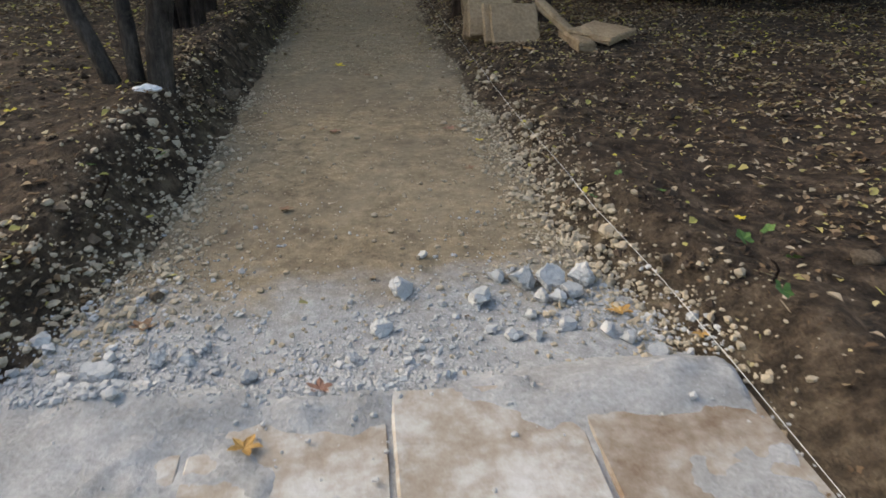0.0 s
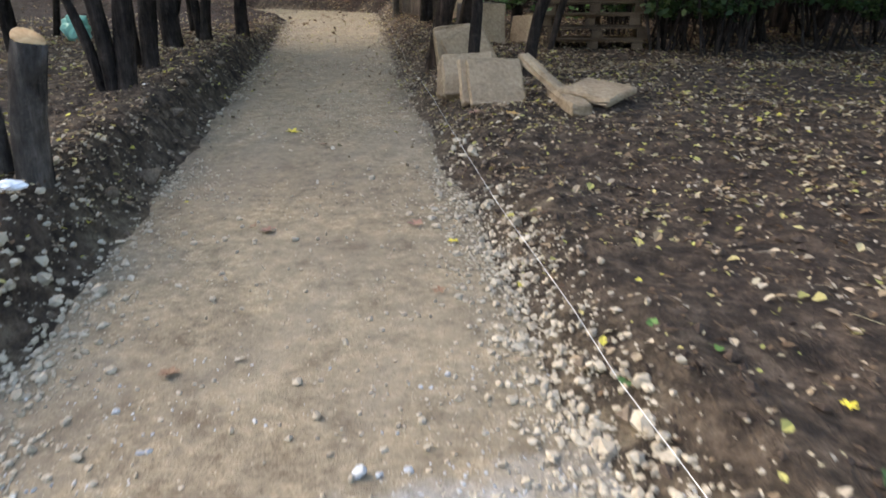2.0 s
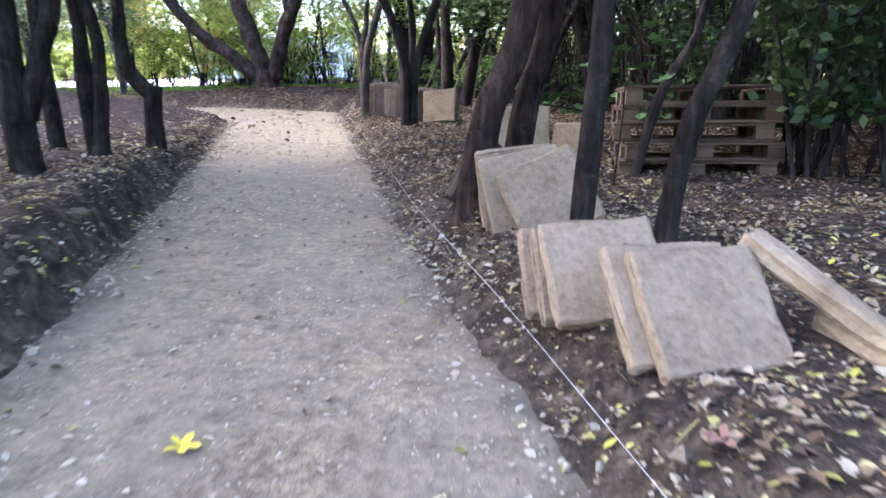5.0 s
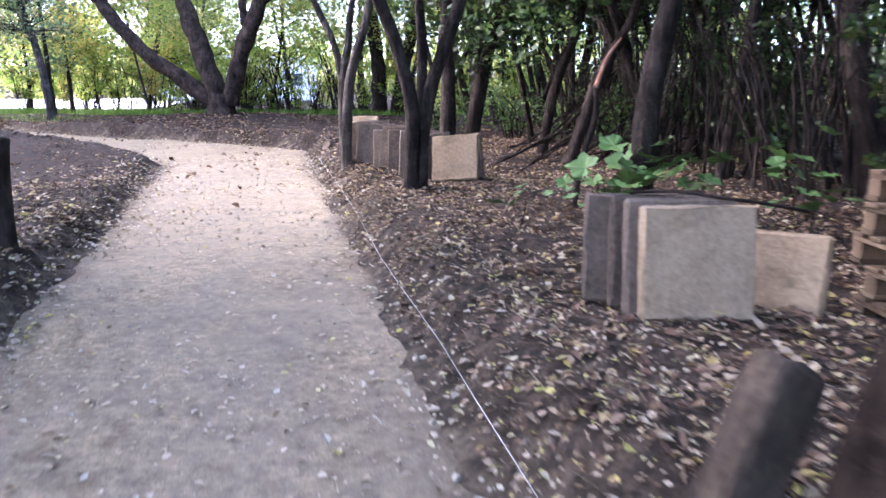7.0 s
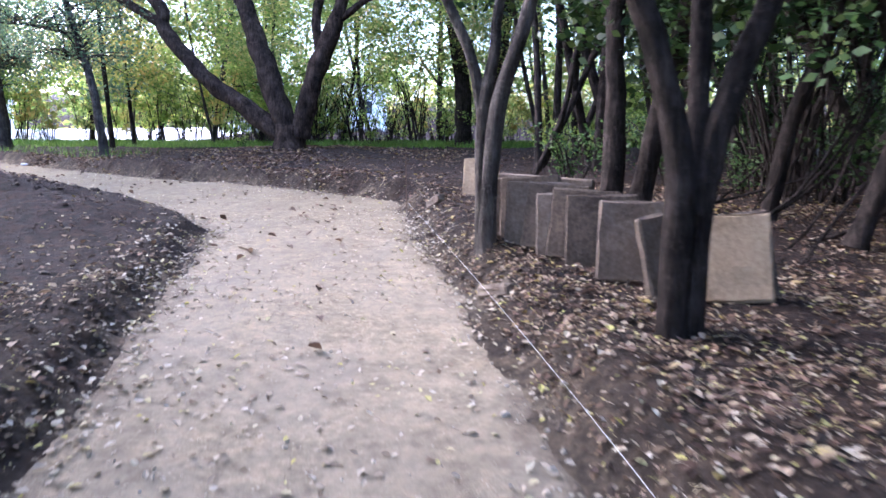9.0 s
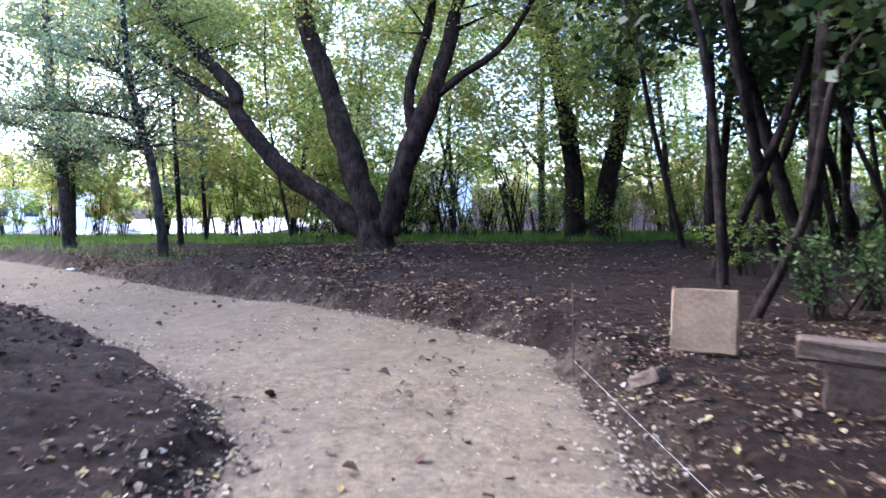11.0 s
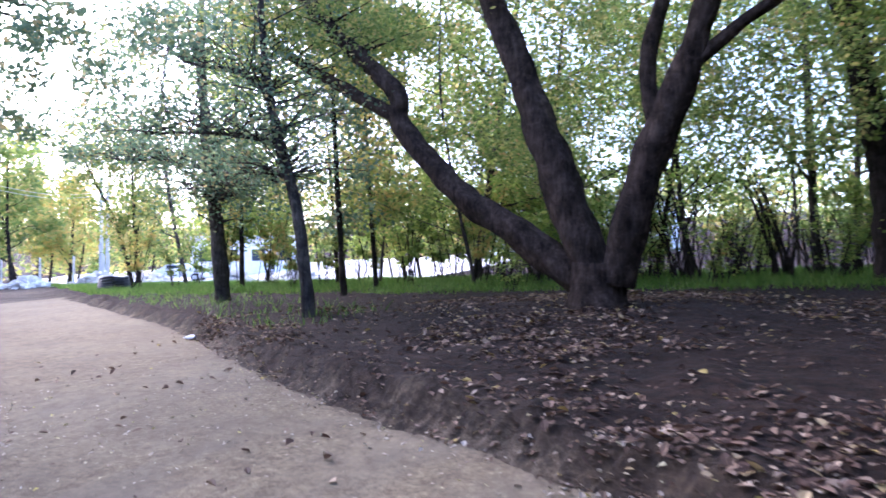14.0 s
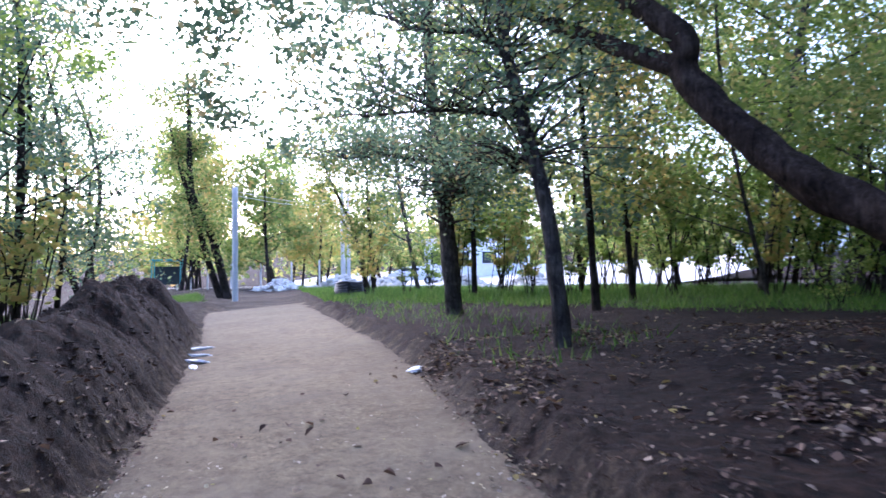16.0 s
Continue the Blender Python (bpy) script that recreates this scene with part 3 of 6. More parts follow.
# ---- trees ----
def tree(label, trunks, bark, crown=None, leaf=None, n=0, size=0.09, clump=0.5, up=None, group="trees by the path", twigs=0, seed=1, flare=0.5, sides=10, low=2.0, reach=3):
    """A tree: named trunks and limbs of tapered tubes, twigs, and a crown of leaves."""
    rs = np.random.default_rng(seed)
    base = trunks[0][0][0]
    root = thing("tree", label, "tree", group, (*base, ))
    base = Vector(base)
    ends = []
    for k, (pts, r0, r1) in enumerate(trunks):
        pts = [Vector(p) - base for p in pts]
        first = k == 0 or pts[0].z < 0.35
        if first:
            pts[0] = pts[0] - Vector((0, 0, 0.12))
        radii = list(np.linspace(r0, r1, len(pts)))
        if up and up[min(k, len(up) - 1)]:
            d = (pts[-1] - pts[-2]).normalized()
            a = pts[-1] + (d + Vector((rs.normal() * 0.15, rs.normal() * 0.15, 0.5))).normalized() * up[min(k, len(up) - 1)] * 0.5
            pts += [a, a + (d + Vector((rs.normal() * 0.3, rs.normal() * 0.3, 0.9))).normalized() * up[min(k, len(up) - 1)] * 0.5]
            radii += [r1 * 0.7, r1 * 0.25]
        v, f = tube(pts, radii, 0.11, sides, 0.2, seed + k * 3.7, flare if first else 0.0)
        part("trunk" if first else "limb", mesh_of("trunk", v, f, bark), root)
        ends.append((pts, radii))
    spots, tw = [], []
    for pts, radii in ends:
        for _ in range(twigs):
            k = len(pts) - 1 - int(rs.integers(0, max(1, min(reach, len(pts) - 1))))
            t = rs.uniform(0, 1)
            q = pts[k - 1].lerp(pts[k], t)
            if q.z < low:
                continue
            d = Vector((rs.normal(), rs.normal(), rs.uniform(-0.1, 0.9))).normalized()
            length = rs.uniform(0.5, 1.5) * (1 + 2.2 * radii[-1] / 0.2)
            m = q + d * length * 0.5 + Vector((0, 0, 0.1))
            e = q + d * length + Vector((0, 0, rs.uniform(-0.1, 0.3)))
            tw.append(tube([q, m, e], [max(0.012, radii[k] * 0.35), 0.012, 0.005], 0.3, 5, 0.1, seed))
            spots += [tuple(m), tuple(e), tuple(e + Vector((rs.normal(), rs.normal(), rs.normal())) * 0.4)]
    if tw:
        tagged(part("branchwork", mesh_of("branchwork", *join(tw), bark), root), kind="stuff")
    if crown:
        spots += [tuple(Vector(c) - base) for c in crown]
    if n and spots:
        tagged(part("crown", fast_mesh("crown", leaf_quads(clump_points(spots, clump, n, rs), size, rs), 4, leaf), root), kind="stuff")
    return root


def stand(points):
    return [tuple(p) for p in points]


DARK_LABEL = "slim dark multi-stemmed tree standing in leaf litter"
# stems on the near bank of the path
N1 = ([(-1.48, 3.70, 0.50), (-1.43, 3.70, 0.86), (-1.36, 3.70, 1.16)], 0.077, 0.069)
N2 = ([(-1.60, 3.70, 0.50), (-1.64, 3.72, 0.91), (-1.66, 3.74, 1.22)], 0.050, 0.043)
N3 = ([(-1.68, 3.66, 0.49), (-1.84, 3.66, 0.80), (-2.02, 3.66, 1.26)], 0.052, 0.044)
sawn = tree("grey-brown clump of stems, one sawn off, beside the path", [N1, N2, N3], BARK_GREY, leaf=LEAF_BIG, n=1200, twigs=5, up=[0, 3.5, 3.0], seed=3, flare=0.25, clump=0.6)
v, f = tube([(0, 0, 0), (0.004, 0, 0.006)], [0.070, 0.068], 0.1, 14, 0.1, 3)
cut = part("sawn_face", mesh_of("sawn_face", v, f, CUT_WOOD), sawn, "pale orange freshly sawn wood")
cut.rotation_euler = (radians(14), 0, 0)
cut.location = (0.114, 0.004, 0.673)

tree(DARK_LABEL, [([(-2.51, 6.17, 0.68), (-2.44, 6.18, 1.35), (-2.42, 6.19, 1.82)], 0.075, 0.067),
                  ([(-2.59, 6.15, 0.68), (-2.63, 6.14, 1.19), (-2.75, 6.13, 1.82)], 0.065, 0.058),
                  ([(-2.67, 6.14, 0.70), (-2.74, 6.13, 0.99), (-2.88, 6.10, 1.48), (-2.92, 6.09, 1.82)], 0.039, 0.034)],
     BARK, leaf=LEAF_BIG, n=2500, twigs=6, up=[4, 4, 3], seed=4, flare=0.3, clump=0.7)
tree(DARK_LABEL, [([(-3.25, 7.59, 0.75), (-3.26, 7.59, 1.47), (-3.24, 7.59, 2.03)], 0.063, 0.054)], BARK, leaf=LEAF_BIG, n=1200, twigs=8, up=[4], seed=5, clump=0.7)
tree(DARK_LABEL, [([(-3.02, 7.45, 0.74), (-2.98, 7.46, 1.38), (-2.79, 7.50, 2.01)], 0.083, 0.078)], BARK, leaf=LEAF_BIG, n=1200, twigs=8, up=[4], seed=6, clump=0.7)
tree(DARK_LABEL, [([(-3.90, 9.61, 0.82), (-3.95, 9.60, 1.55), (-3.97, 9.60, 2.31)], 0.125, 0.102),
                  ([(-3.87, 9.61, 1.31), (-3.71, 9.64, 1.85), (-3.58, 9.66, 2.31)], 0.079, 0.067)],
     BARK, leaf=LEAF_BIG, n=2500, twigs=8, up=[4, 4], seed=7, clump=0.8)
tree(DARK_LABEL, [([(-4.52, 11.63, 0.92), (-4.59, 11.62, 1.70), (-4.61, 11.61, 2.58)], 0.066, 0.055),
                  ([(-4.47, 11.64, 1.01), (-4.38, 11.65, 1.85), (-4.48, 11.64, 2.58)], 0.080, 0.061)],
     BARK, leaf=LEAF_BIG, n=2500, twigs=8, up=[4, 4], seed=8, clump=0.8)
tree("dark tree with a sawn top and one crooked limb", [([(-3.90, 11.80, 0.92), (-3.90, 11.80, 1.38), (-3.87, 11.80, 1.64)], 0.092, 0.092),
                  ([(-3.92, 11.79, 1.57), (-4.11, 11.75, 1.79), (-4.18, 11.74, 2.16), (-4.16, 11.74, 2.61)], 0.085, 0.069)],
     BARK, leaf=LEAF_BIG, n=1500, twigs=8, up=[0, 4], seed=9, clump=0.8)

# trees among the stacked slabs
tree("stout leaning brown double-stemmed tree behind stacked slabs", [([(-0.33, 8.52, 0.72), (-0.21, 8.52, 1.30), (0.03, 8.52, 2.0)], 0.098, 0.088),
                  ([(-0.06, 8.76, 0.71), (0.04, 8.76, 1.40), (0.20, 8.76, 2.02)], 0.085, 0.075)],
     BARK_BROWN, leaf=LEAF_DARK_SHADE, n=9000, twigs=12, up=[4, 4], seed=10, clump=1.1, size=0.11, sides=16)
tree("thin dark forked tree beside stacked slabs", [([(0.17, 7.31, 0.66), (0.24, 7.31, 1.31), (0.27, 7.31, 1.82)], 0.055, 0.045)], BARK, leaf=LEAF_DARK_SHADE, n=1800, twigs=8, up=[3.5], seed=11, clump=0.7, flare=0.2)
tree("thin dark leaning tree beside stacked slabs", [([(0.69, 7.78, 0.71), (0.77, 7.78, 1.20), (1.03, 7.78, 1.90)], 0.059, 0.048)], BARK, leaf=LEAF_DARK_SHADE, n=1800, twigs=8, up=[3.5], seed=12, clump=0.7, flare=0.2)
tree("thin bent sapling beside a stack of pallets", [([(0.90, 9.61, 0.81), (1.09, 9.61, 1.43), (1.33, 9.61, 1.87), (1.43, 9.61, 2.21)], 0.042, 0.031)], BARK, leaf=LEAF_DARK_SHADE, n=1400, twigs=6, up=[3], seed=13, clump=0.7, flare=0.1)
tree("straight mottled tree behind leaning slabs", [([(0.44, 12.48, 1.00), (0.46, 12.48, 1.91), (0.58, 12.48, 2.61)], 0.097, 0.085)], BARK, leaf=LEAF_DARK_SHADE, n=8000, twigs=14, up=[4.5], seed=14, clump=1.2, size=0.11)
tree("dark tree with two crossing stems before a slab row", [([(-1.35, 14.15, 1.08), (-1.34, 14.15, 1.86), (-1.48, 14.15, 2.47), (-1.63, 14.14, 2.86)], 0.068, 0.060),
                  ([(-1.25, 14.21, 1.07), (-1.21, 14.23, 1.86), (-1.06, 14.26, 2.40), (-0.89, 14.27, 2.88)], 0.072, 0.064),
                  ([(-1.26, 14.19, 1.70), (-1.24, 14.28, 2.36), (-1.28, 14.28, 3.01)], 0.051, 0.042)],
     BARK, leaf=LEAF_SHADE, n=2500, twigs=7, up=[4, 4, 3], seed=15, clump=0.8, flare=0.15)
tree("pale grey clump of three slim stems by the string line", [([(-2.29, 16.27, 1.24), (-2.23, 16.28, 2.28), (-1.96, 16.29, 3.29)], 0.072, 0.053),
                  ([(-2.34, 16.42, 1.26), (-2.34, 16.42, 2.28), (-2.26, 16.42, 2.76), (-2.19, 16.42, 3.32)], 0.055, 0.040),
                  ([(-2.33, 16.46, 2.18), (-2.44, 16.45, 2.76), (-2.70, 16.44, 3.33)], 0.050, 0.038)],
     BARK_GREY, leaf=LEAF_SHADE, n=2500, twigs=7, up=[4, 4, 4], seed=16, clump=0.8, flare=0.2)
tree(DARK_LABEL, [([(-0.98, 18.56, 1.37), (-0.96, 18.56, 2.45), (-1.00, 18.56, 3.66)], 0.121, 0.102)], BARK, leaf=LEAF_DARK_SHADE, n=9000, twigs=14, up=[5], seed=17, clump=1.3, size=0.12)
tree(DARK_LABEL, [([(-0.65, 18.87, 1.38), (-0.43, 18.89, 2.48), (-0.15, 18.91, 3.72)], 0.132, 0.099)], BARK, leaf=LEAF_DARK_SHADE, n=9000, twigs=14, up=[5], seed=18, clump=1.3, size=0.12)
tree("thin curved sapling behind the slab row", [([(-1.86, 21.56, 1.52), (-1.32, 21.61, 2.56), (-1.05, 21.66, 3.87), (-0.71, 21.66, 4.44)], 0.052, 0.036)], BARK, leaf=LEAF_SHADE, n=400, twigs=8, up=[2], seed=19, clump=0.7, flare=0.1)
tree(DARK_LABEL, [([(0.43, 17.90, 1.29), (0.66, 17.93, 2.41), (1.01, 17.96, 3.49)], 0.080, 0.068)], BARK, leaf=LEAF_DARK_SHADE, n=8000, twigs=14, up=[4], seed=20, clump=1.3, size=0.12)
tree(DARK_LABEL, [([(0.64, 16.54, 1.38), (1.01, 16.55, 2.43), (1.45, 16.58, 3.32)], 0.078, 0.059)], BARK, leaf=LEAF_DARK_SHADE, n=8000, twigs=14, up=[4], seed=22, clump=1.3, size=0.12)

# the big old tree beyond the bend
BIG_CROWN = [(random.uniform(-17, -2), random.uniform(31, 36), random.uniform(4.8, 10.5)) for _ in range(210)]
BIG_CROWN = [c for c in BIG_CROWN if not -15.6 < c[0] < -11.8] + [(random.uniform(-10.0, -1), random.uniform(32, 37), random.uniform(6.0, 11.0)) for _ in range(190)]
big = tree("large old spreading tree with three heavy limbs", [
    ([(-8.12, 29.32, 2.0), (-8.12, 29.33, 2.4), (-8.1, 29.32, 2.8)], 0.50, 0.36),
    ([(-8.30, 29.36, 2.45), (-9.52, 29.61, 3.34), (-10.66, 29.85, 4.10), (-12.00, 30.13, 5.53), (-12.11, 30.16, 6.16), (-13.50, 30.45, 7.47), (-14.67, 30.70, 8.69)], 0.270, 0.132),
    ([(-12.10, 30.15, 5.7), (-13.52, 30.45, 6.53), (-15.37, 30.84, 7.70), (-17.34, 31.26, 9.32)], 0.144, 0.079),
    ([(-8.20, 29.33, 2.6), (-8.88, 29.48, 4.58), (-9.37, 29.58, 6.00), (-10.01, 29.72, 7.72)], 0.324, 0.211),
    ([(-7.85, 29.27, 2.5), (-7.40, 29.16, 3.93), (-6.88, 29.06, 5.12), (-6.52, 28.98, 5.98), (-6.23, 28.92, 6.93)], 0.279, 0.158),
    ([(-7.10, 29.1, 4.5), (-7.26, 29.14, 5.58), (-6.99, 29.08, 6.57), (-6.79, 29.04, 7.05)], 0.135, 0.094),
    ([(-6.60, 28.99, 5.5), (-6.02, 28.87, 5.89), (-5.42, 28.75, 6.20), (-4.86, 28.63, 6.69)], 0.096, 0.061)],
    BARK_BROWN, crown=BIG_CROWN, leaf=LEAF_BIG, n=92000, twigs=36, up=[0, 3, 3, 4, 4, 3, 3], seed=23, size=0.095, clump=0.85, low=4.8, reach=4, flare=0.2, sides=18, group="trees beyond the bend")

YOUNG = "slender upright young tree on the grassy verge"
tree(YOUNG, [([(-18.84, 32.35, 2.0), (-19.12, 32.27, 5.09), (-19.38, 32.19, 7.47), (-19.45, 32.17, 9.86)], 0.20, 0.10),
             ([(-19.05, 32.3, 4.6), (-18.0, 31.6, 4.9), (-17.1, 30.9, 4.9)], 0.04, 0.015),
             ([(-19.2, 32.25, 5.6), (-20.4, 31.7, 5.9), (-21.3, 31.0, 5.9)], 0.04, 0.015)], BARK_GREY, leaf=LEAF_OAK, n=14000, twigs=80, up=[3, 0, 0], seed=24, size=0.09, clump=1.0, low=1.9, reach=5, group="trees beyond the bend", flare=0.3)
tree(YOUNG, [([(-13.42, 29.12, 1.85), (-13.62, 29.06, 3.78), (-13.98, 28.95, 5.33), (-14.18, 28.89, 6.41), (-14.29, 28.85, 7.97)], 0.13, 0.06),
             ([(-14.13, 28.90, 6.1), (-14.67, 28.74, 6.60), (-15.69, 28.42, 6.86)], 0.06, 0.03),
             ([(-13.95, 28.96, 5.2), (-14.8, 28.2, 5.35), (-15.7, 27.4, 5.3)], 0.04, 0.015),
             ([(-13.80, 29.00, 4.6), (-14.6, 29.6, 4.75), (-15.3, 30.3, 4.7)], 0.03, 0.012)],
     BARK_GREY, leaf=LEAF_OAK, n=8500, twigs=60, up=[2, 1.5, 0, 0], seed=25, size=0.09, clump=0.9, low=1.7, reach=5, group="trees beyond the bend", flare=0.3)
OAK_CROWN = [(-15.6 + random.gauss(0, 1.3), 25.9 + random.gauss(0, 1.0), random.uniform(5.0, 7.4)) for _ in range(46)]
tree("tall oak with a high crown behind the dug heap", [([(-17.4, 20.9, 1.25), (-17.3, 21.2, 4.5), (-17.0, 21.8, 7.0), (-16.9, 22.2, 9.0)], 0.2, 0.08),
                  ([(-17.3, 21.3, 6.0), (-16.6, 23.2, 6.9), (-15.7, 25.4, 6.9)], 0.07, 0.02),
                  ([(-17.2, 21.5, 6.4), (-17.2, 23.6, 7.2), (-16.6, 26.0, 7.0)], 0.07, 0.02)],
     BARK, crown=OAK_CROWN, leaf=LEAF_OAK, n=21000, twigs=14, up=[2, 0, 0], seed=26, size=0.095, clump=0.6, low=4.6, reach=3, group="trees beyond the bend")
for k, (pts, r0, r1, lf) in enumerate([
        ([(-15.89, 33.62, 2.15), (-16.01, 33.58, 4.59), (-16.09, 33.56, 6.68), (-16.08, 33.56, 8.9)], 0.088, 0.04, LEAF_OAK),
        ([(-16.46, 36.02, 2.3), (-16.60, 35.98, 4.85), (-16.71, 35.95, 7.22)], 0.08, 0.045, LEAF_YELLOW),
        ([(-22.61, 36.90, 2.35), (-22.63, 36.89, 5.24), (-22.77, 36.85, 8.92)], 0.091, 0.05, LEAF_GREEN),
        ([(-23.90, 38.24, 2.4), (-23.91, 38.23, 4.19), (-23.72, 38.43, 5.95)], 0.09, 0.05, LEAF_GREEN),
        ([(-33.93, 41.27, 2.5), (-34.32, 40.86, 5.09), (-35.06, 40.08, 7.59)], 0.12, 0.06, LEAF_BIG),
        ([(-33.40, 41.24, 2.5), (-33.53, 41.11, 5.05), (-33.60, 41.03, 7.50)], 0.12, 0.06, LEAF_BIG),
        ([(-40.08, 36.68, 2.3), (-40.86, 35.85, 5.88), (-41.45, 35.22, 8.77)], 0.19, 0.09, LEAF_BIG),
        ([(-39.60, 36.86, 2.3), (-40.16, 36.27, 5.29), (-40.84, 35.55, 7.58), (-40.94, 35.44, 11.02)], 0.22, 0.11, LEAF_BIG)]):
    tree(YOUNG, [(pts, r0, r1)], BARK, leaf=lf, n=5000, twigs=30, up=[2.5], seed=30 + k, size=0.16, clump=1.0, low=1.6, reach=5, group="trees beyond the bend", flare=0.2)
tree("dark pair of old trunks at the wood's edge", [([(-3.68, 35.71, 2.2), (-3.81, 35.67, 4.63), (-4.18, 35.56, 7.15), (-4.59, 35.43, 9.09)], 0.31, 0.22),
     ([(-3.07, 35.51, 2.2), (-2.73, 35.62, 4.13), (-2.37, 35.73, 6.00), (-2.09, 35.82, 8.90)], 0.29, 0.21)], BARK, leaf=LEAF_GREEN, n=22000, twigs=50, up=[4, 4], seed=40, size=0.11, clump=1.6, low=4.5, reach=4, group="trees beyond the bend")

# ---- wood around: a few kinds of tree, each built once and then copied ----
def wood_tree(label, height, r, lean, n, leaf, size, clump, bark, seed, limbs=5, low=0.35, spread_=1.4, group="trees of the wood"):
    """A free-standing tree at the origin: trunk, limbs and a broken, uneven crown."""
    rs = np.random.default_rng(seed)
    root = thing("tree", label, "tree", group)
    top = Vector((lean[0], lean[1], height))
    bend = 0.32 if height < 10 else 0.55
    mid = top * 0.5 + Vector((rs.normal() * bend, rs.normal() * bend, 0))
    pts = [Vector((0, 0, -0.25)), mid, top]
    v, f = tube(pts, [r, r * 0.7, r * 0.2], 0.5, 7, 0.15, seed, 0.4)
    part("trunk", mesh_of("trunk", v, f, bark), root)
    spots = []
    for k in range(limbs):
        t = low + (0.95 - low) * (k + 0.5) / limbs
        q = pts[0].lerp(mid, t * 2) if t < 0.5 else mid.lerp(top, t * 2 - 1)
        a = rs.uniform(0, 6.28)
        length = spread_ * rs.uniform(0.7, 1.3) * (1.15 - 0.5 * t)
        m = q + Vector((math.cos(a), math.sin(a), 0.45)) * length * 0.5
        e = q + Vector((math.cos(a + rs.normal() * 0.3), math.sin(a + rs.normal() * 0.3), rs.uniform(0.2, 0.9))) * length
        v, f = tube([q, m, e], [r * 0.4 * (1.1 - t), r * 0.22, 0.01], 0.4, 5, 0.1, seed + k)
        part("limb", mesh_of("limb", v, f, bark), root)
        spots += [tuple(m), tuple(e), tuple(e + Vector((rs.normal() * 0.5, rs.normal() * 0.5, rs.normal() * 0.4)))]
        spots.append(tuple(q.lerp(e, 0.7) + Vector((rs.normal() * 0.4, rs.normal() * 0.4, rs.normal() * 0.4))))
    spots += [tuple(top), tuple(top + Vector((rs.normal() * 0.4, rs.normal() * 0.4, -0.5)))]
    crown = part("crown", fast_mesh("crown", leaf_quads(clump_points(spots, clump, n, rs), size, rs), 4, leaf), root)
    tagged(crown, kind="stuff")
    return root


def shrub(label, height, width, stems, n, leaf, size, seed, bark=None, group="shrubs"):
    """A bush of thin stems with loose leaves from the ground up."""
    rs = np.random.default_rng(seed)
    root = thing("shrub", label, "shrub", group)
    tubes, spots = [], []
    for k in range(stems):
        a, w = rs.uniform(0, 6.28), width * rs.uniform(0.3, 1.0)
        b = Vector((rs.normal() * 0.15 * width, rs.normal() * 0.15 * width, -0.1))
        e = Vector((math.cos(a) * w, math.sin(a) * w, height * rs.uniform(0.6, 1.0)))
        m = b.lerp(e, 0.5) + Vector((rs.normal() * 0.1, rs.normal() * 0.1, 0.15 * height))
        tubes.append(tube([b, m, e], [0.018, 0.012, 0.004], 0.3, 5, 0.1, seed + k))
        spots += [tuple(m), tuple(e), tuple(b.lerp(m, 0.6)), tuple(m.lerp(e, 0.5))]
    tagged(part("stem", mesh_of("stem", *join(tubes), bark or BARK), root), kind="stuff")
    tagged(part("foliage", fast_mesh("foliage", leaf_quads(clump_points(spots, 0.3 * width, n, rs), size, rs), 4, leaf), root), kind="stuff")
    return root


def scatter(kinds, places, seed, smin=0.8, smax=1.25, tilt=4):
    """Copies of the kinds at the places, turned and sized at random; the first few places take the originals."""
    rs = random.Random(seed)
    used = set()
    for x, y in places:
        k = rs.randrange(len(kinds))
        s = rs.uniform(smin, smax)
        m = pose(x, y, ground(x, y) - 0.03, rs.uniform(-tilt, tilt), rs.uniform(-tilt, tilt), rs.uniform(0, 360)) @ Matrix.Diagonal((s, s, s * rs.uniform(0.92, 1.1), 1))
        if k not in used:
            used.add(k)
            kinds[k].matrix_world = m
            kinds[k].scale = (s, s, s)
        else:
            src = kinds[k]
            keep = tuple(src.scale)
            src.scale = (1, 1, 1)
            copy_thing(src, m)
            src.scale = keep
    for k in range(len(kinds)):
        if k not in used:
            x, y = places[k % len(places)]
            kinds[k].matrix_world = pose(x + 0.6, y + 0.6, ground(x + 0.6, y + 0.6))


def field(x0, x1, y0, y1, n, seed, gap=0.8, clear=0.9, keep=None):
    """Random places in a rectangle, clear of the road and of one another."""
    rs = random.Random(seed)
    out = []
    for _ in range(n * 30):
        if len(out) >= n:
            break
        x, y = rs.uniform(x0, x1), rs.uniform(y0, y1)
        if float(road_distance(np.array(x), np.array(y))) < clear or (keep and not keep(x, y)):
            continue
        if all((x - a) ** 2 + (y - b) ** 2 > gap * gap for a, b in out):
            out.append((x, y))
    return out


# these crowns take the leaf colour with the shade already in it
DARKWOOD = [wood_tree("thin dark leaning tree of the shaded wood", 7 + k, 0.055 + 0.018 * k, (0.9 * math.cos(k * 2.1), 0.9 * math.sin(k * 2.1)), 1700, LEAF_DARK_SHADE, 0.185, 1.15, BARK, 100 + k, 7, 0.4, 1.9) for k in range(5)]
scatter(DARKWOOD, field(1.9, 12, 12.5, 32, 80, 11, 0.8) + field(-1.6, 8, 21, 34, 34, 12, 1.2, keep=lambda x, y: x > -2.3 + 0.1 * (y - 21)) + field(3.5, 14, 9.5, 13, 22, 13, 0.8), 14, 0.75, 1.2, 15)
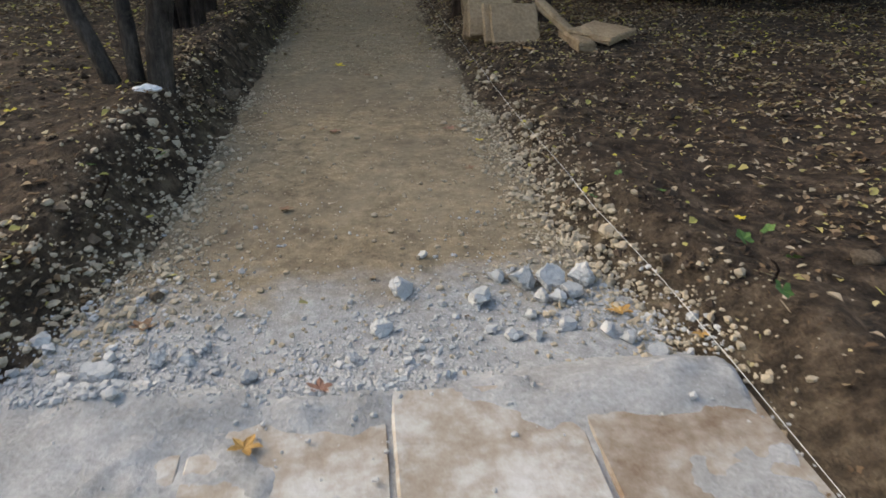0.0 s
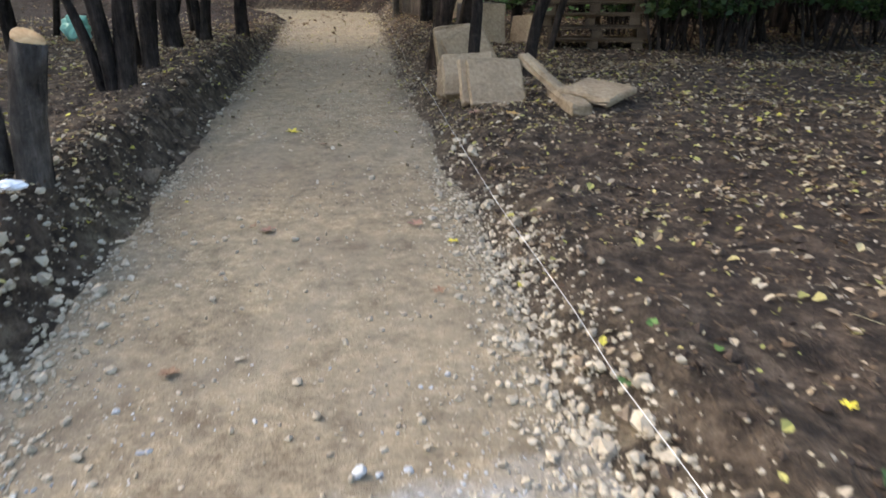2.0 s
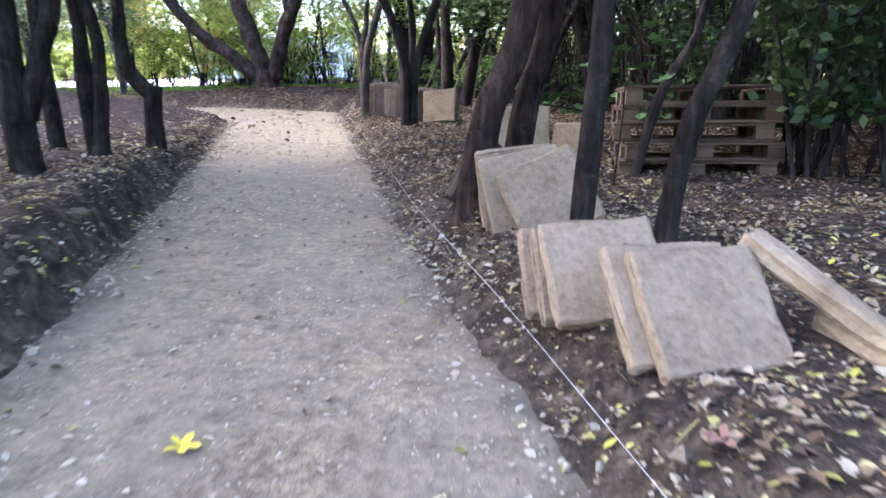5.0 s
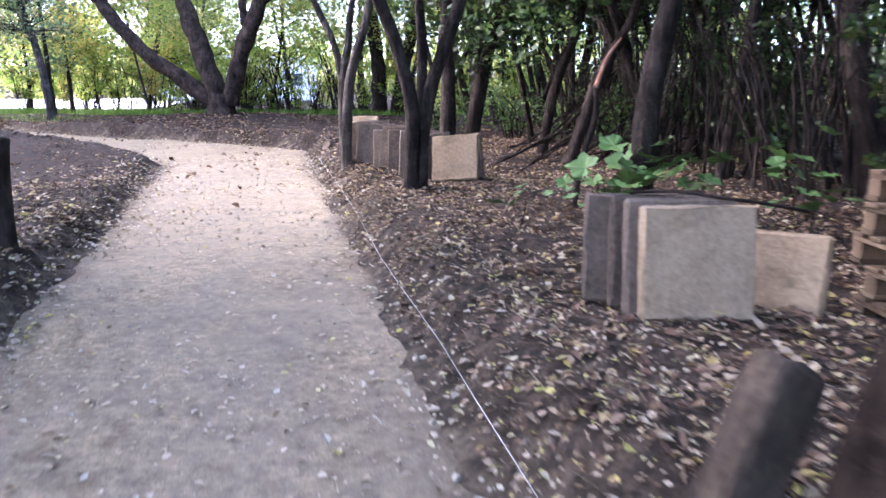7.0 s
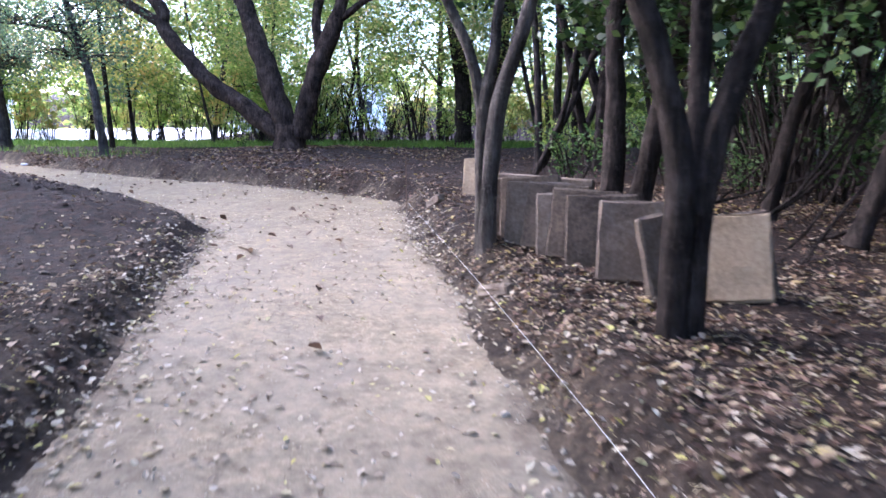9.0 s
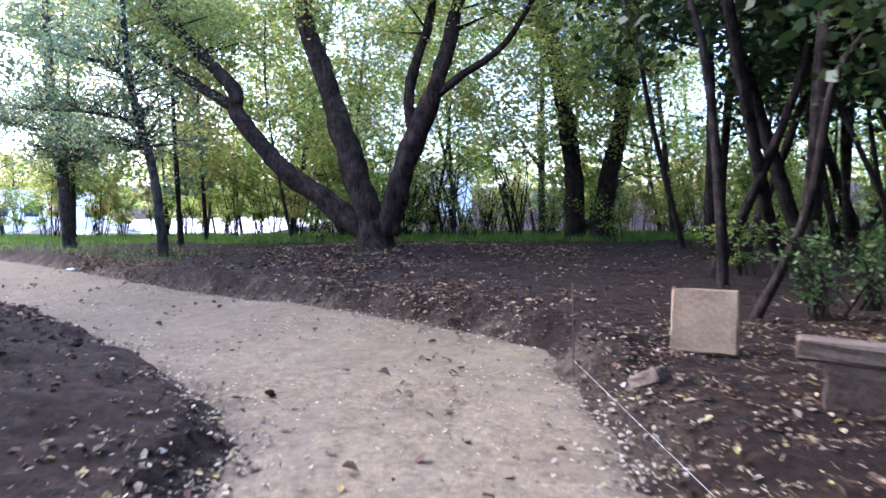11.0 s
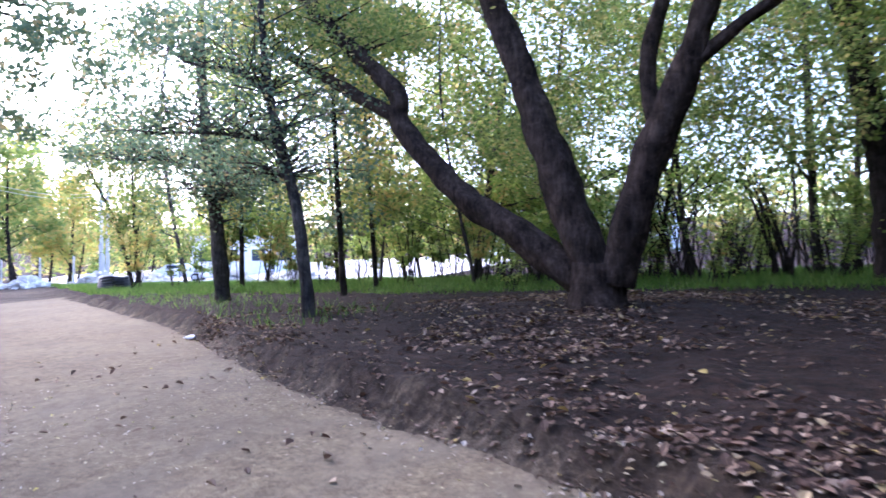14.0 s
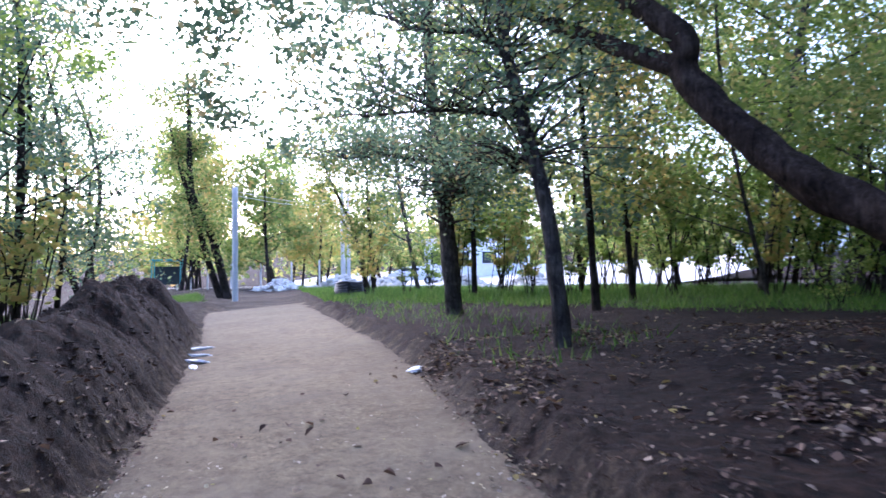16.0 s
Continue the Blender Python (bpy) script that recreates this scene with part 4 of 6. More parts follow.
LIGHTWOOD = [wood_tree("tall leafy tree of the far wood", 11 + k, 0.055 + 0.016 * k, (0.5 * math.cos(k * 1.7), 0.5 * math.sin(k * 1.7)), 5600, lf, 0.15, 1.15, BARK_GREY, 120 + k, 14, 0.12, 2.8) for k, lf in enumerate([LEAF_BIG, LEAF_GREEN, LEAF_BIG, LEAF_GREEN, LEAF_BIG])]
scatter(LIGHTWOOD, field(-15, 14, 37, 48, 24, 15, 2.2) + field(-17, -1, 35, 40, 3, 39, 3) + field(4, 22, 34, 46, 14, 16, 2.2) + field(-30, -12, 38, 45, 6, 17, 2.4), 18, 0.75, 1.2, 10)
scatter([wood_tree("tall airy tree behind the soil heap", 9 + k, 0.08 + 0.015 * k, (0.4, -0.3 + 0.3 * k), 5200, lf, 0.115, 1.0, BARK, 140 + k, 12, 0.12, 1.9) for k, lf in enumerate([LEAF_OAK, LEAF_GREEN, LEAF_OAK])],
        [(-24.5, 23.6), (-25.6, 25.0), (-23.2, 22.6), (-27.2, 24.8), (-29.0, 26.6), (-30.5, 25.2), (-33.0, 28.2), (-26.5, 21.5), (-31.0, 22.0), (-36.5, 29.5), (-42.0, 31.5), (-39.0, 27.0)], 19, 0.85, 1.2)
scatter([wood_tree("broad autumn tree beyond the open yard", 8 + k, 0.14, (0.4, 0.2), 2600, lf, 0.34, 1.7, BARK, 150 + k, 8, 0.15, 2.8) for k, lf in enumerate([LEAF_YELLOW, LEAF_BIG, LEAF_YELLOW, LEAF_GREEN])],
        [(-52 - 4.2 * k + 2 * math.sin(k * 5), 46 + 3.4 * k + 3 * math.sin(k * 3)) for k in range(7)] + [(-58 - 4 * k, 42 + 2 * k) for k in range(7)] + [(-76 + 4.6 * k + math.sin(k), 66 + 2.5 * k + 3 * math.sin(k * 2.2)) for k in range(10)], 20, 0.9, 1.3)
scatter([wood_tree("slim tree among leaf litter by the path", 6.5 + k, 0.08 + 0.02 * k, (0.6, 0.3 - 0.5 * k), 1800, LEAF_BIG, 0.13, 0.9, BARK, 160 + k, 7, 0.45, 1.6) for k in range(3)],
        field(-15, -5.3, 6.0, 14.5, 22, 21, 1.1, 1.2), 22, 0.8, 1.2, 7)
scatter([wood_tree("leafy tree beyond the dug soil", 8 + k, 0.10, (0.5, 0.3), 3200, lf, 0.2, 1.2, BARK, 165 + k, 9, 0.15, 2.1) for k, lf in enumerate([LEAF_GREEN, LEAF_BIG])],
        field(-40, -17, 4, 17, 20, 23, 2.6), 24, 0.8, 1.2)
scatter([wood_tree("tree of the wood behind the start of the path", 7, 0.1, (0.4, 0.2), 2500, LEAF_DARK_SHADE, 0.2, 1.2, BARK, 170, 8, 0.3, 2.0)], field(-10, 12, -14, -4, 14, 25, 2.2, 1.5) + field(7, 16, -2, 8, 6, 26, 2.2), 27)
scatter([wood_tree("leafy green tree behind the grass", 6.3 + 0.7 * k, 0.06 + 0.01 * k, (0.4, 0.3 - 0.3 * k), 3400, lf, 0.14, 0.9, BARK, 230 + k, 13, 0.12, 2.0) for k, lf in enumerate([LEAF_GREEN, LEAF_BIG, LEAF_GREEN])],
        [(-19.6, 38.4), (-14.8, 41.6), (-18.4, 42.2), (-12.2, 39.4), (-9.0, 38.6), (-12.6, 44.0), (-16.4, 45.0)], 48, 0.85, 1.15)


def far_woods():
    """The wooded rise in the distance: many crowns of leaves in one mass."""
    rs = np.random.default_rng(181)
    spots = []
    for a in np.linspace(0.1, 4.2, 90):
        for d in (82, 100, 122):
            a2 = a + rs.normal() * 0.02
            x, y = -15 + d * math.cos(a2), 30 + d * math.sin(a2)
            h = rs.uniform(5, 11)
            for _ in range(7):
                spots.append((x + rs.normal() * 2.4, y + rs.normal() * 2.4, float(soil_height(x, y, 0)) + h * rs.uniform(0.15, 1.0)))
    for name, mat, share, seed in (("far_woods", LEAF_BIG, 36000, 1), ("far_woods", LEAF_YELLOW, 14000, 2)):
        rs2 = np.random.default_rng(seed)
        ob = new(name, fast_mesh(name, leaf_quads(clump_points(spots, 2.6, share, rs2), 0.75, rs2), 4, mat))
        tagged(ob, "hazy autumn woods on the distant rise", "woods", kind="stuff")


far_woods()
scatter([shrub("dark green shrub at the edge of the wood", 1.9, 0.9, 9, 1300, LEAF_DARK_SHADE, 0.08, 190 + k) for k in range(3)],
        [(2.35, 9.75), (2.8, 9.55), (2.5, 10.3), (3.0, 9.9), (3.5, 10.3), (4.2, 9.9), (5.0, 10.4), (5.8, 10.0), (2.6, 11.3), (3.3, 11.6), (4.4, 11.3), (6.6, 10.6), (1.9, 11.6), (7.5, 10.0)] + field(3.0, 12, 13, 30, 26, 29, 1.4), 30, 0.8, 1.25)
scatter([shrub("fresh green undergrowth below the trees", 1.5, 0.9, 8, 620, LEAF_GREEN, 0.075, 200 + k) for k in range(3)],
        field(-12, 2, 34.5, 40, 14, 31, 1.4) + field(0, 7, 28, 36, 6, 32, 1.2) + field(-3, 9, 36.5, 42, 18, 47, 1.3) + [(-1.0, 26.0), (1.2, 31.5), (2.4, 32.3), (0.2, 33.0), (3.4, 31.0)], 33, 0.7, 1.3)
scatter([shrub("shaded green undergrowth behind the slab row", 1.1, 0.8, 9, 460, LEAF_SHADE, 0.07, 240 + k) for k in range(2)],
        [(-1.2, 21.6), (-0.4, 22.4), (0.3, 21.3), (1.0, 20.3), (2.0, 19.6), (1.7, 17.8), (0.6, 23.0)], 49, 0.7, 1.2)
scatter([shrub("thin leafy saplings on the verge", 3.2, 1.1, 8, 800, lf, 0.14, 210 + k) for k, lf in enumerate([LEAF_GREEN, LEAF_YELLOW, LEAF_BIG])],
        field(-30, -9, 36.5, 42, 22, 34, 1.5) + field(-20, 6, 37, 45, 34, 38, 1.2) + field(-38, -22, 18, 26, 18, 35, 1.6, 2.0), 36, 0.7, 1.3)
scatter([shrub("leafless tangle of thin twiggy stems", 2.2, 1.1, 22, 120, LEAF_DARK_SHADE, 0.06, 220 + k) for k in range(2)],
        [(-7.9, 37.0), (-6.8, 38.0), (-5.8, 37.6), (-4.9, 38.6), (-9.4, 36.6), (1.6, 16.2), (2.2, 15.2), (2.6, 17.4), (1.4, 19.6), (2.4, 13.9), (3.4, 14.6), (1.8, 21.0)], 37, 0.9, 1.4)

# ---- grass on the verge ----
def grass(name, label, n, inside, box, height, seed):
    rs = np.random.default_rng(seed)
    x, y = rs.uniform(box[0], box[1], n), rs.uniform(box[2], box[3], n)
    keep = inside(x, y) * (0.55 + 0.6 * fbm(x * 0.6, y * 0.6, 3, 5)) > rs.uniform(0, 1, n)
    x, y = x[keep], y[keep]
    z = soil_height(x, y) - 0.01
    a = rs.uniform(0, 6.28, len(x))
    h = height * rs.uniform(0.5, 1.3, len(x))
    w = 0.006 + 0.012 * rs.uniform(0, 1, len(x))
    lx, ly = rs.normal(size=len(x)) * 0.45 * h, rs.normal(size=len(x)) * 0.45 * h
    p = np.stack([x, y, z], -1)
    u = np.stack([np.cos(a) * w, np.sin(a) * w, np.zeros_like(x)], -1)
    t = p + np.stack([lx, ly, h], -1)
    ob = new(name, fast_mesh(name, np.stack([p - u, p + u, t], 1), 3, GRASS))
    return tagged(ob, label, "grass", kind="stuff")


def verge(x, y):
    d = road_distance(x, y)
    line = y - (33.7 + 0.10 * np.abs(x + 8) - 0.0045 * (x + 8) ** 2 * (x < -8))
    strip = sstep(0.3, 1.0, d) * (1 - sstep(1.6, 4.2, d)) * (x < -12.5) * 0.16 * (y > 23.5 - 0.57 * (x + 8))
    return np.clip(sstep(-0.4, 0.8, line) + strip, 0, 1) * (d > 0.25)


grass("grass", "bright green rough grass under young trees", 260000, verge, (-42, 8, 24, 44), 0.2, 41)
grass("grass", "rough green weeds behind the soil heap", 16000, lambda x, y: (np.minimum(along(x, y, (-7.2, 18.0), (-14.0, 22.2))[0], along(x, y, (-13.6, 22.1), (-23.6, 27.1))[0]) > 1.9) * (road_distance(x, y) > 2.5) * 1.0, (-34, -15, 17, 28), 0.3, 42)

# ---- stacked and leaning concrete slabs ----
SLABS = [bm_mesh(box_bm(0.5, 0.065, 0.5, (0, 0, 0.25), 0.011, 0.006, 4, 60 + k), "slab", CONCRETE) for k in range(4)]
SLABS_SMALL = [bm_mesh(box_bm(0.43, 0.06, 0.43, (0, 0, 0.215), 0.012, 0.006, 4, 65 + k), "slab", CONCRETE) for k in range(4)]
SLABS_GREY = [bm_mesh(box_bm(0.5, 0.065, 0.52, (0, 0, 0.26), 0.011, 0.006, 4, 70 + k), "slab", CONCRETE_GREY) for k in range(4)]


def slab(x, y, turn=0, lean=8, tip=0, lift=-0.02, grey=False, k=0, small=False, label="weathered square concrete paving slab leaning on edge"):
    """A slab on its edge; (x, y) is the middle of its foot, lean its tilt backwards."""
    ob = new("concrete_slab", (SLABS_SMALL if small else SLABS_GREY if grey else SLABS)[k % 4])
    ob.matrix_world = pose(x, y, ground(x, y) + lift, 0, 0, turn) @ pose(0, 0, 0, -lean, tip, 0)
    return tagged(ob, label, "concrete slab", "stacked concrete slabs")


slab(0.50, 6.24, 14, 42, 0, k=0, small=True, label="pale stained square concrete slab leaning back")
slab(0.42, 6.30, 14, 42, 1, k=1, small=True)
slab(0.24, 6.62, 8, 44, -2, 0.0, k=2, small=True)
slab(0.20, 6.72, 6, 48, 1, -0.02, k=3, small=True)
slab(0.15, 6.82, 4, 51, 0, -0.03, k=1, small=True)
slab(-0.02, 8.10, 8, 10, -5, 0.0, k=1, small=True)
slab(0.0, 8.02, 5, 11, -8, 0.0, k=2, small=True)
slab(0.04, 7.94, 6, 13, -11, 0.01, k=0, small=True)
slab(0.21, 7.78, 10, 22, -24, 0.05, k=3, small=True, label="pale square concrete slab tipped onto one corner")
slab(0.10, 10.37, 2, 6, 0, 0.0, k=0)
slab(0.05, 10.46, 3, 6, 0, 0.01, True, k=1)
slab(0.01, 10.54, -1, 7, 0, 0.0, True, k=2)
slab(-0.09, 10.66, -9, 7, 0, 0.02, True, k=3)
slab(0.56, 10.62, -42, 10, 0, -0.06, k=1, small=True)
for k, (x, y, turn, lean, tip, lift) in enumerate([(-2.10, 16.62, -10, 5, 2, 0.0), (-1.95, 16.42, -20, 8, -3, 0.03), (-1.91, 16.26, -15, 6, 1, -0.02), (-1.79, 16.13, -24, 9, 3, 0.0), (-1.66, 15.99, -10, 7, -2, -0.04),
                                                   (-1.60, 15.88, -21, 9, 2, 0.0), (-1.46, 15.76, -9, 6, -1, -0.03), (-1.30, 15.32, -7, 5, 1, 0.0), (-1.07, 15.06, 34, 10, -8, -0.02)]):
    slab(x, y, turn, lean, tip, lift, True, k, label="grey square concrete slab standing in a row on edge")
slab(-0.90, 14.76, -12, 17, -4, 0.0, k=1, label="pale square concrete slab standing on edge beside a tree")
slab(-0.82, 14.88, -10, 19, -9, -0.02, True, k=2)
slab(-2.5, 20.07, -20, 8, 0, 0.03, k=3, label="pale square concrete slab standing behind the slab row")
flat = new("concrete_slab", SLABS_SMALL[1])
flat.matrix_world = pose(1.36, 6.42, ground(1.35, 6.25) + 0.11, 98, 7, -34)
tagged(flat, "pale square concrete slab lying flat on soil", "concrete slab", "stacked concrete slabs")


def kerb(a, b, label, w=0.14, h=0.16, mat=None):
    """A kerbstone from a to b."""
    a, b = Vector(a), Vector(b)
    ob = new("kerbstone", bm_mesh(box_bm(w, (b - a).length, h, (0, 0, 0), 0.012, 0.006, 3, 80), "kerbstone", mat or CONCRETE_GREY))
    ob.matrix_world = Matrix.Translation((a + b) / 2) @ (b - a).to_track_quat("Y", "Z").to_matrix().to_4x4()
    return tagged(ob, label, "kerbstone")


kerb((0.66, 6.62, ground(0.66, 6.62) + 0.30), (1.00, 6.28, ground(1.0, 6.28) + 0.05), "long concrete kerbstone leaning against slabs", 0.10, 0.07, CONCRETE)
kerb((0.93, 6.55, ground(0.93, 6.55) + 0.04), (1.10, 5.80, ground(1.10, 5.8) + 0.04), "pale worn concrete kerbstone lying on soil", 0.15, 0.09, CONCRETE)
kerb((-0.40, 8.88, ground(-0.4, 8.88) - 0.03), (-0.19, 9.0, ground(-0.19, 9.0) + 0.33), "brown stained broken kerbstone leaning against a trunk", 0.10, 0.2, STAINED)
kerb((-2.22, 18.68, ground(-2.22, 18.68) + 0.32), (-1.2, 18.4, ground(-1.2, 18.4) + 0.32), "long concrete kerbstone resting behind the slab row", 0.2, 0.12)
kerb((-2.08, 18.65, ground(-2.08, 18.65) + 0.12), (-1.34, 18.45, ground(-1.34, 18.45) + 0.12), "concrete kerbstone under another one", 0.2, 0.28)
kerb((-2.30, 15.50, ground(-2.3, 15.5) + 0.03), (-2.10, 15.28, ground(-2.1, 15.28) + 0.03), "broken piece of kerb beside the string", 0.1, 0.08)
kerb((-3.08, 19.2, ground(-3.1, 19.2) + 0.04), (-2.92, 19.0, ground(-2.9, 19.0) + 0.04), "rough brick-sized stone block beside the string", 0.12, 0.1)


# ---- pallets ----
def pallet():
    root = thing("pallet", "weathered wooden pallet stacked on others", "pallet", "stacked pallets")
    for y in (-0.35, 0, 0.35):
        part("stringer", bm_mesh(box_bm(1.2, 0.1, 0.022, (0, y, 0.011), 0.003), "stringer", TIMBER), root)
        for x in (-0.53, 0, 0.53):
            part("block", bm_mesh(box_bm(0.13, 0.1, 0.078, (x, y, 0.061), 0.004), "block", TIMBER), root)
    for x in (-0.53, 0, 0.53):
        part("crossboard", bm_mesh(box_bm(0.13, 0.8, 0.02, (x, 0, 0.111), 0.003), "crossboard", TIMBER), root)
    for y in (-0.34, -0.17, 0, 0.17, 0.34):
        part("deck_board", bm_mesh(box_bm(1.2, 0.11, 0.022, (0, y, 0.133), 0.003), "deck_board", TIMBER), root)
    return root


px, py = 1.49, 10.16
pz = ground(px, py) - 0.06
first = pallet()
first.matrix_world = pose(px, py, pz, 0, 0, -6)
for k in range(1, 5):
    copy_thing(first, pose(px + 0.03 * math.sin(k * 2), py + 0.03 * math.cos(k * 3), pz + 0.146 * k, 0, 0, -6 + 3 * math.sin(k * 2.3)))

# ---- the string line and its peg ----
def cord(name, label, pts, r, mat, category, sides=5):
    v, f = tube(pts, [r] * len(pts), 0.4, sides, 0.0, 0)
    return tagged(new(name, mesh_of(name, v, f, mat)), label, category)


CORD = plain("white_cord", (0.55, 0.54, 0.52), 0.7)
RUST = plain("rusty_steel", (0.10, 0.06, 0.04), 0.7, 0.5)
line = [(1.72, 0.1), (1.47, 1.11), (1.23, 2.0), (1.03, 2.62), (0.92, 3.05), (0.67, 3.9), (0.5, 4.52), (0.18, 5.75), (-0.17, 7.11), (-0.75, 9.17), (-1.02, 10.3), (-1.42, 11.8), (-1.84, 13.62), (-2.47, 16.12), (-3.5, 20.0)]
cord("string_line", "taut white builder's cord along the path's edge", [(x, y, float(lie(y)) + 0.15) for x, y in line], 0.0011, CORD, "string")
cord("peg", "thin rusty steel peg standing in soil", [(-3.5, 20.02, ground(-3.5, 20.02) - 0.1), (-3.5, 20.02, ground(-3.5, 20.02) + 0.3), (-3.51, 20.03, ground(-3.5, 20.02) + 0.75)], 0.006, RUST, "peg", 7)

# ---- stones ----
STONES = [bm_mesh(stone_bm(1.0, 300 + k, 0.75, 4), "stone", RUBBLE) for k in range(5)]
for k, (x, y, r, sx) in enumerate([(0.77, 2.19, 0.062, 1.0), (0.86, 2.2, 0.062, 1.0), (0.98, 2.24, 0.066, 0.8), (0.62, 2.06, 0.048, 1.0), (0.34, 2.08, 0.045, 1.35), (0.90, 2.08, 0.04, 1.0), (0.94, 2.13, 0.044, 1.0), (0.84, 2.09, 0.038, 0.9),
                                   (0.81, 1.97, 0.028, 0.8), (0.33, 1.81, 0.036, 1.0), (0.67, 2.22, 0.036, 1.2), (0.36, 2.37, 0.02, 1.0), (0.28, 1.62, 0.03, 1.0), (0.68, 1.86, 0.026, 1.0), (0.76, 1.83, 0.03, 1.2), (0.83, 1.82, 0.026, 1.0),
                                   (-0.42, 1.42, 0.045, 1.2), (-0.3, 1.52, 0.035, 1.0), (-0.5, 1.33, 0.03, 1.0), (0.93, 1.9, 0.028, 1.1), (1.12, 1.86, 0.03, 1.0), (1.2, 1.8, 0.034, 1.0), (0.0, 1.5, 0.03, 1.3), (1.3, 1.62, 0.022, 1.0), (1.33, 1.55, 0.026, 1.0)]):
    ob = new("stone", STONES[k % 5])
    ob.matrix_world = pose(x, y, float(road_height(x, y)) + r * 0.5, 20 * math.sin(k), 20 * math.cos(k * 2), 70 * k) @ Matrix.Diagonal((r * sx, r, r, 1))
    tagged(ob, "rough lump of pale grey broken concrete on dust" if r > 0.034 else "small pale grey chip of broken concrete", "stone", "broken concrete lumps")
EARTH = surface("dry_earth", (0.07, 0.05, 0.035), (0.14, 0.105, 0.075), (0.24, 0.185, 0.13), 5, 40, 0.95, 0.8, 0.01)
BROWN_STONE = bm_mesh(stone_bm(1.0, 320, 0.7), "stone", EARTH, True)
for k, (x, y, r) in enumerate([(1.93, 2.25, 0.05), (1.28, 2.27, 0.034), (-0.52, 1.9, 0.03), (-0.98, 3.05, 0.03), (-1.95, 5.9, 0.06), (-1.55, 4.75, 0.08), (-1.42, 4.15, 0.05), (-2.3, 6.7, 0.05), (-2.65, 8.2, 0.05)]):
    ob = new("earth_lump", BROWN_STONE)
    ob.matrix_world = pose(x, y, ground(x, y) + r * 0.3, 15 * math.sin(k), 10, 50 * k) @ Matrix.Diagonal((r * 1.2, r, r, 1))
    tagged(ob, "dry brown earth lump lying on the soil bank", "earth lump", "lumps on the bank")


def pebbles(name, label, x, y, z, r, mat, seed, plain_shape=False):
    """Many small uneven stones in one mesh."""
    rs = np.random.default_rng(seed)
    n = len(x)
    g = 1.618
    ax = np.array([(-1, g, 0), (1, g, 0), (-1, -g, 0), (1, -g, 0), (0, -1, g), (0, 1, g), (0, -1, -g), (0, 1, -g), (g, 0, -1), (g, 0, 1), (-g, 0, -1), (-g, 0, 1)]) / 1.9
    tri = np.array([(0, 11, 5), (0, 5, 1), (0, 1, 7), (0, 7, 10), (0, 10, 11), (1, 5, 9), (5, 11, 4), (11, 10, 2), (10, 7, 6), (7, 1, 8), (3, 9, 4), (3, 4, 2), (3, 2, 6), (3, 6, 8), (3, 8, 9), (4, 9, 5), (2, 4, 11), (6, 2, 10), (8, 6, 7), (9, 8, 1)])
    if plain_shape:
        ax = np.array([(1, 0, 0), (0, 1, 0), (-1, 0, 0), (0, -1, 0), (0, 0, 1), (0, 0, -1)], float)
        tri = np.array([(0, 1, 4), (1, 2, 4), (2, 3, 4), (3, 0, 4), (1, 0, 5), (2, 1, 5), (3, 2, 5), (0, 3, 5)])
    m = len(ax)
    v = ax[None] * rs.uniform(0.65, 1.3, (n, 1, 3)) + rs.normal(size=(n, m, 3)) * 0.14
    v = v * r[:, None, None]
    a = rs.uniform(0, 6.28, n)
    c, s = np.cos(a)[:, None], np.sin(a)[:, None]
    v = np.stack([v[..., 0] * c - v[..., 1] * s, v[..., 0] * s + v[..., 1] * c, v[..., 2] * 0.75], -1) + np.stack([x, y, z], -1)[:, None]
    faces = (np.arange(n)[:, None, None] * m + tri[None]).reshape(-1, 3)
    return tagged(new(name, mesh_of(name, v.reshape(-1, 3), faces, mat, False)), label, "stones", kind="stuff")


def sprinkle(n, box, weight, seed):
    rs = np.random.default_rng(seed)
    x, y = rs.uniform(box[0], box[1], n), rs.uniform(box[2], box[3], n)
    w = weight(x, y)
    if box[1] - box[0] > 9:
        soft = 0.5 * fbm(x * 0.7, y * 0.7, 3, 121)
        w = w * sstep(0, 1.6, x - box[0] + soft) * sstep(0, 1.6, box[1] - x + soft) * sstep(-0.4, 1.2, y - box[2] + soft) * sstep(0, 1.6, box[3] - y + soft)
    k = w > rs.uniform(0, 1, n)
    return x[k], y[k], rs


def top_height(x, y):
    return np.maximum(soil_height(x, y), road_height(x, y))


x, y, rs = sprinkle(120000, (-6, 2, 1.4, 21), lambda x, y: np.exp(-((road_distance(x, y) + 0.03 + 0.06 * fbm(x, y, 2, 3)) / np.where(y < 4.5, 0.17, 0.12)) ** 2) * np.clip(0.5 + 1.1 * fbm(x * 0.9, y * 0.9, 3, 91), 0, 1) * np.where(y < 3.8, 1.0, np.where(y < 9, 0.5, 0.3)) * np.where((x < 0.35 - 0.29 * y) & (y > 4), 0.45, 1.0), 51)
r = np.minimum(rs.gamma(1.6, 0.0036, len(x)) + 0.003, 0.024)
pebbles("pebbles", "cream limestone pebbles along the path's edges", x, y, top_height(x, y) + r * 0.3, r, PEBBLE, 52)
x, y, rs = sprinkle(110000, (-5, 2, 1.5, 20), lambda x, y: (road_distance(x, y) < -0.05) * np.clip(0.25 + 0.9 * fbm(x * 1.1, y * 1.1, 3, 95), 0, 1) * np.where(y < 8, 0.8, 0.3), 53)
r = np.minimum(rs.gamma(1.6, 0.0022, len(x)) + 0.002, 0.014)
pebbles("gravel", "fine tan gravel loose on the path", x, y, road_height(x, y) + r * 0.3, r, PEBBLE, 54, True)

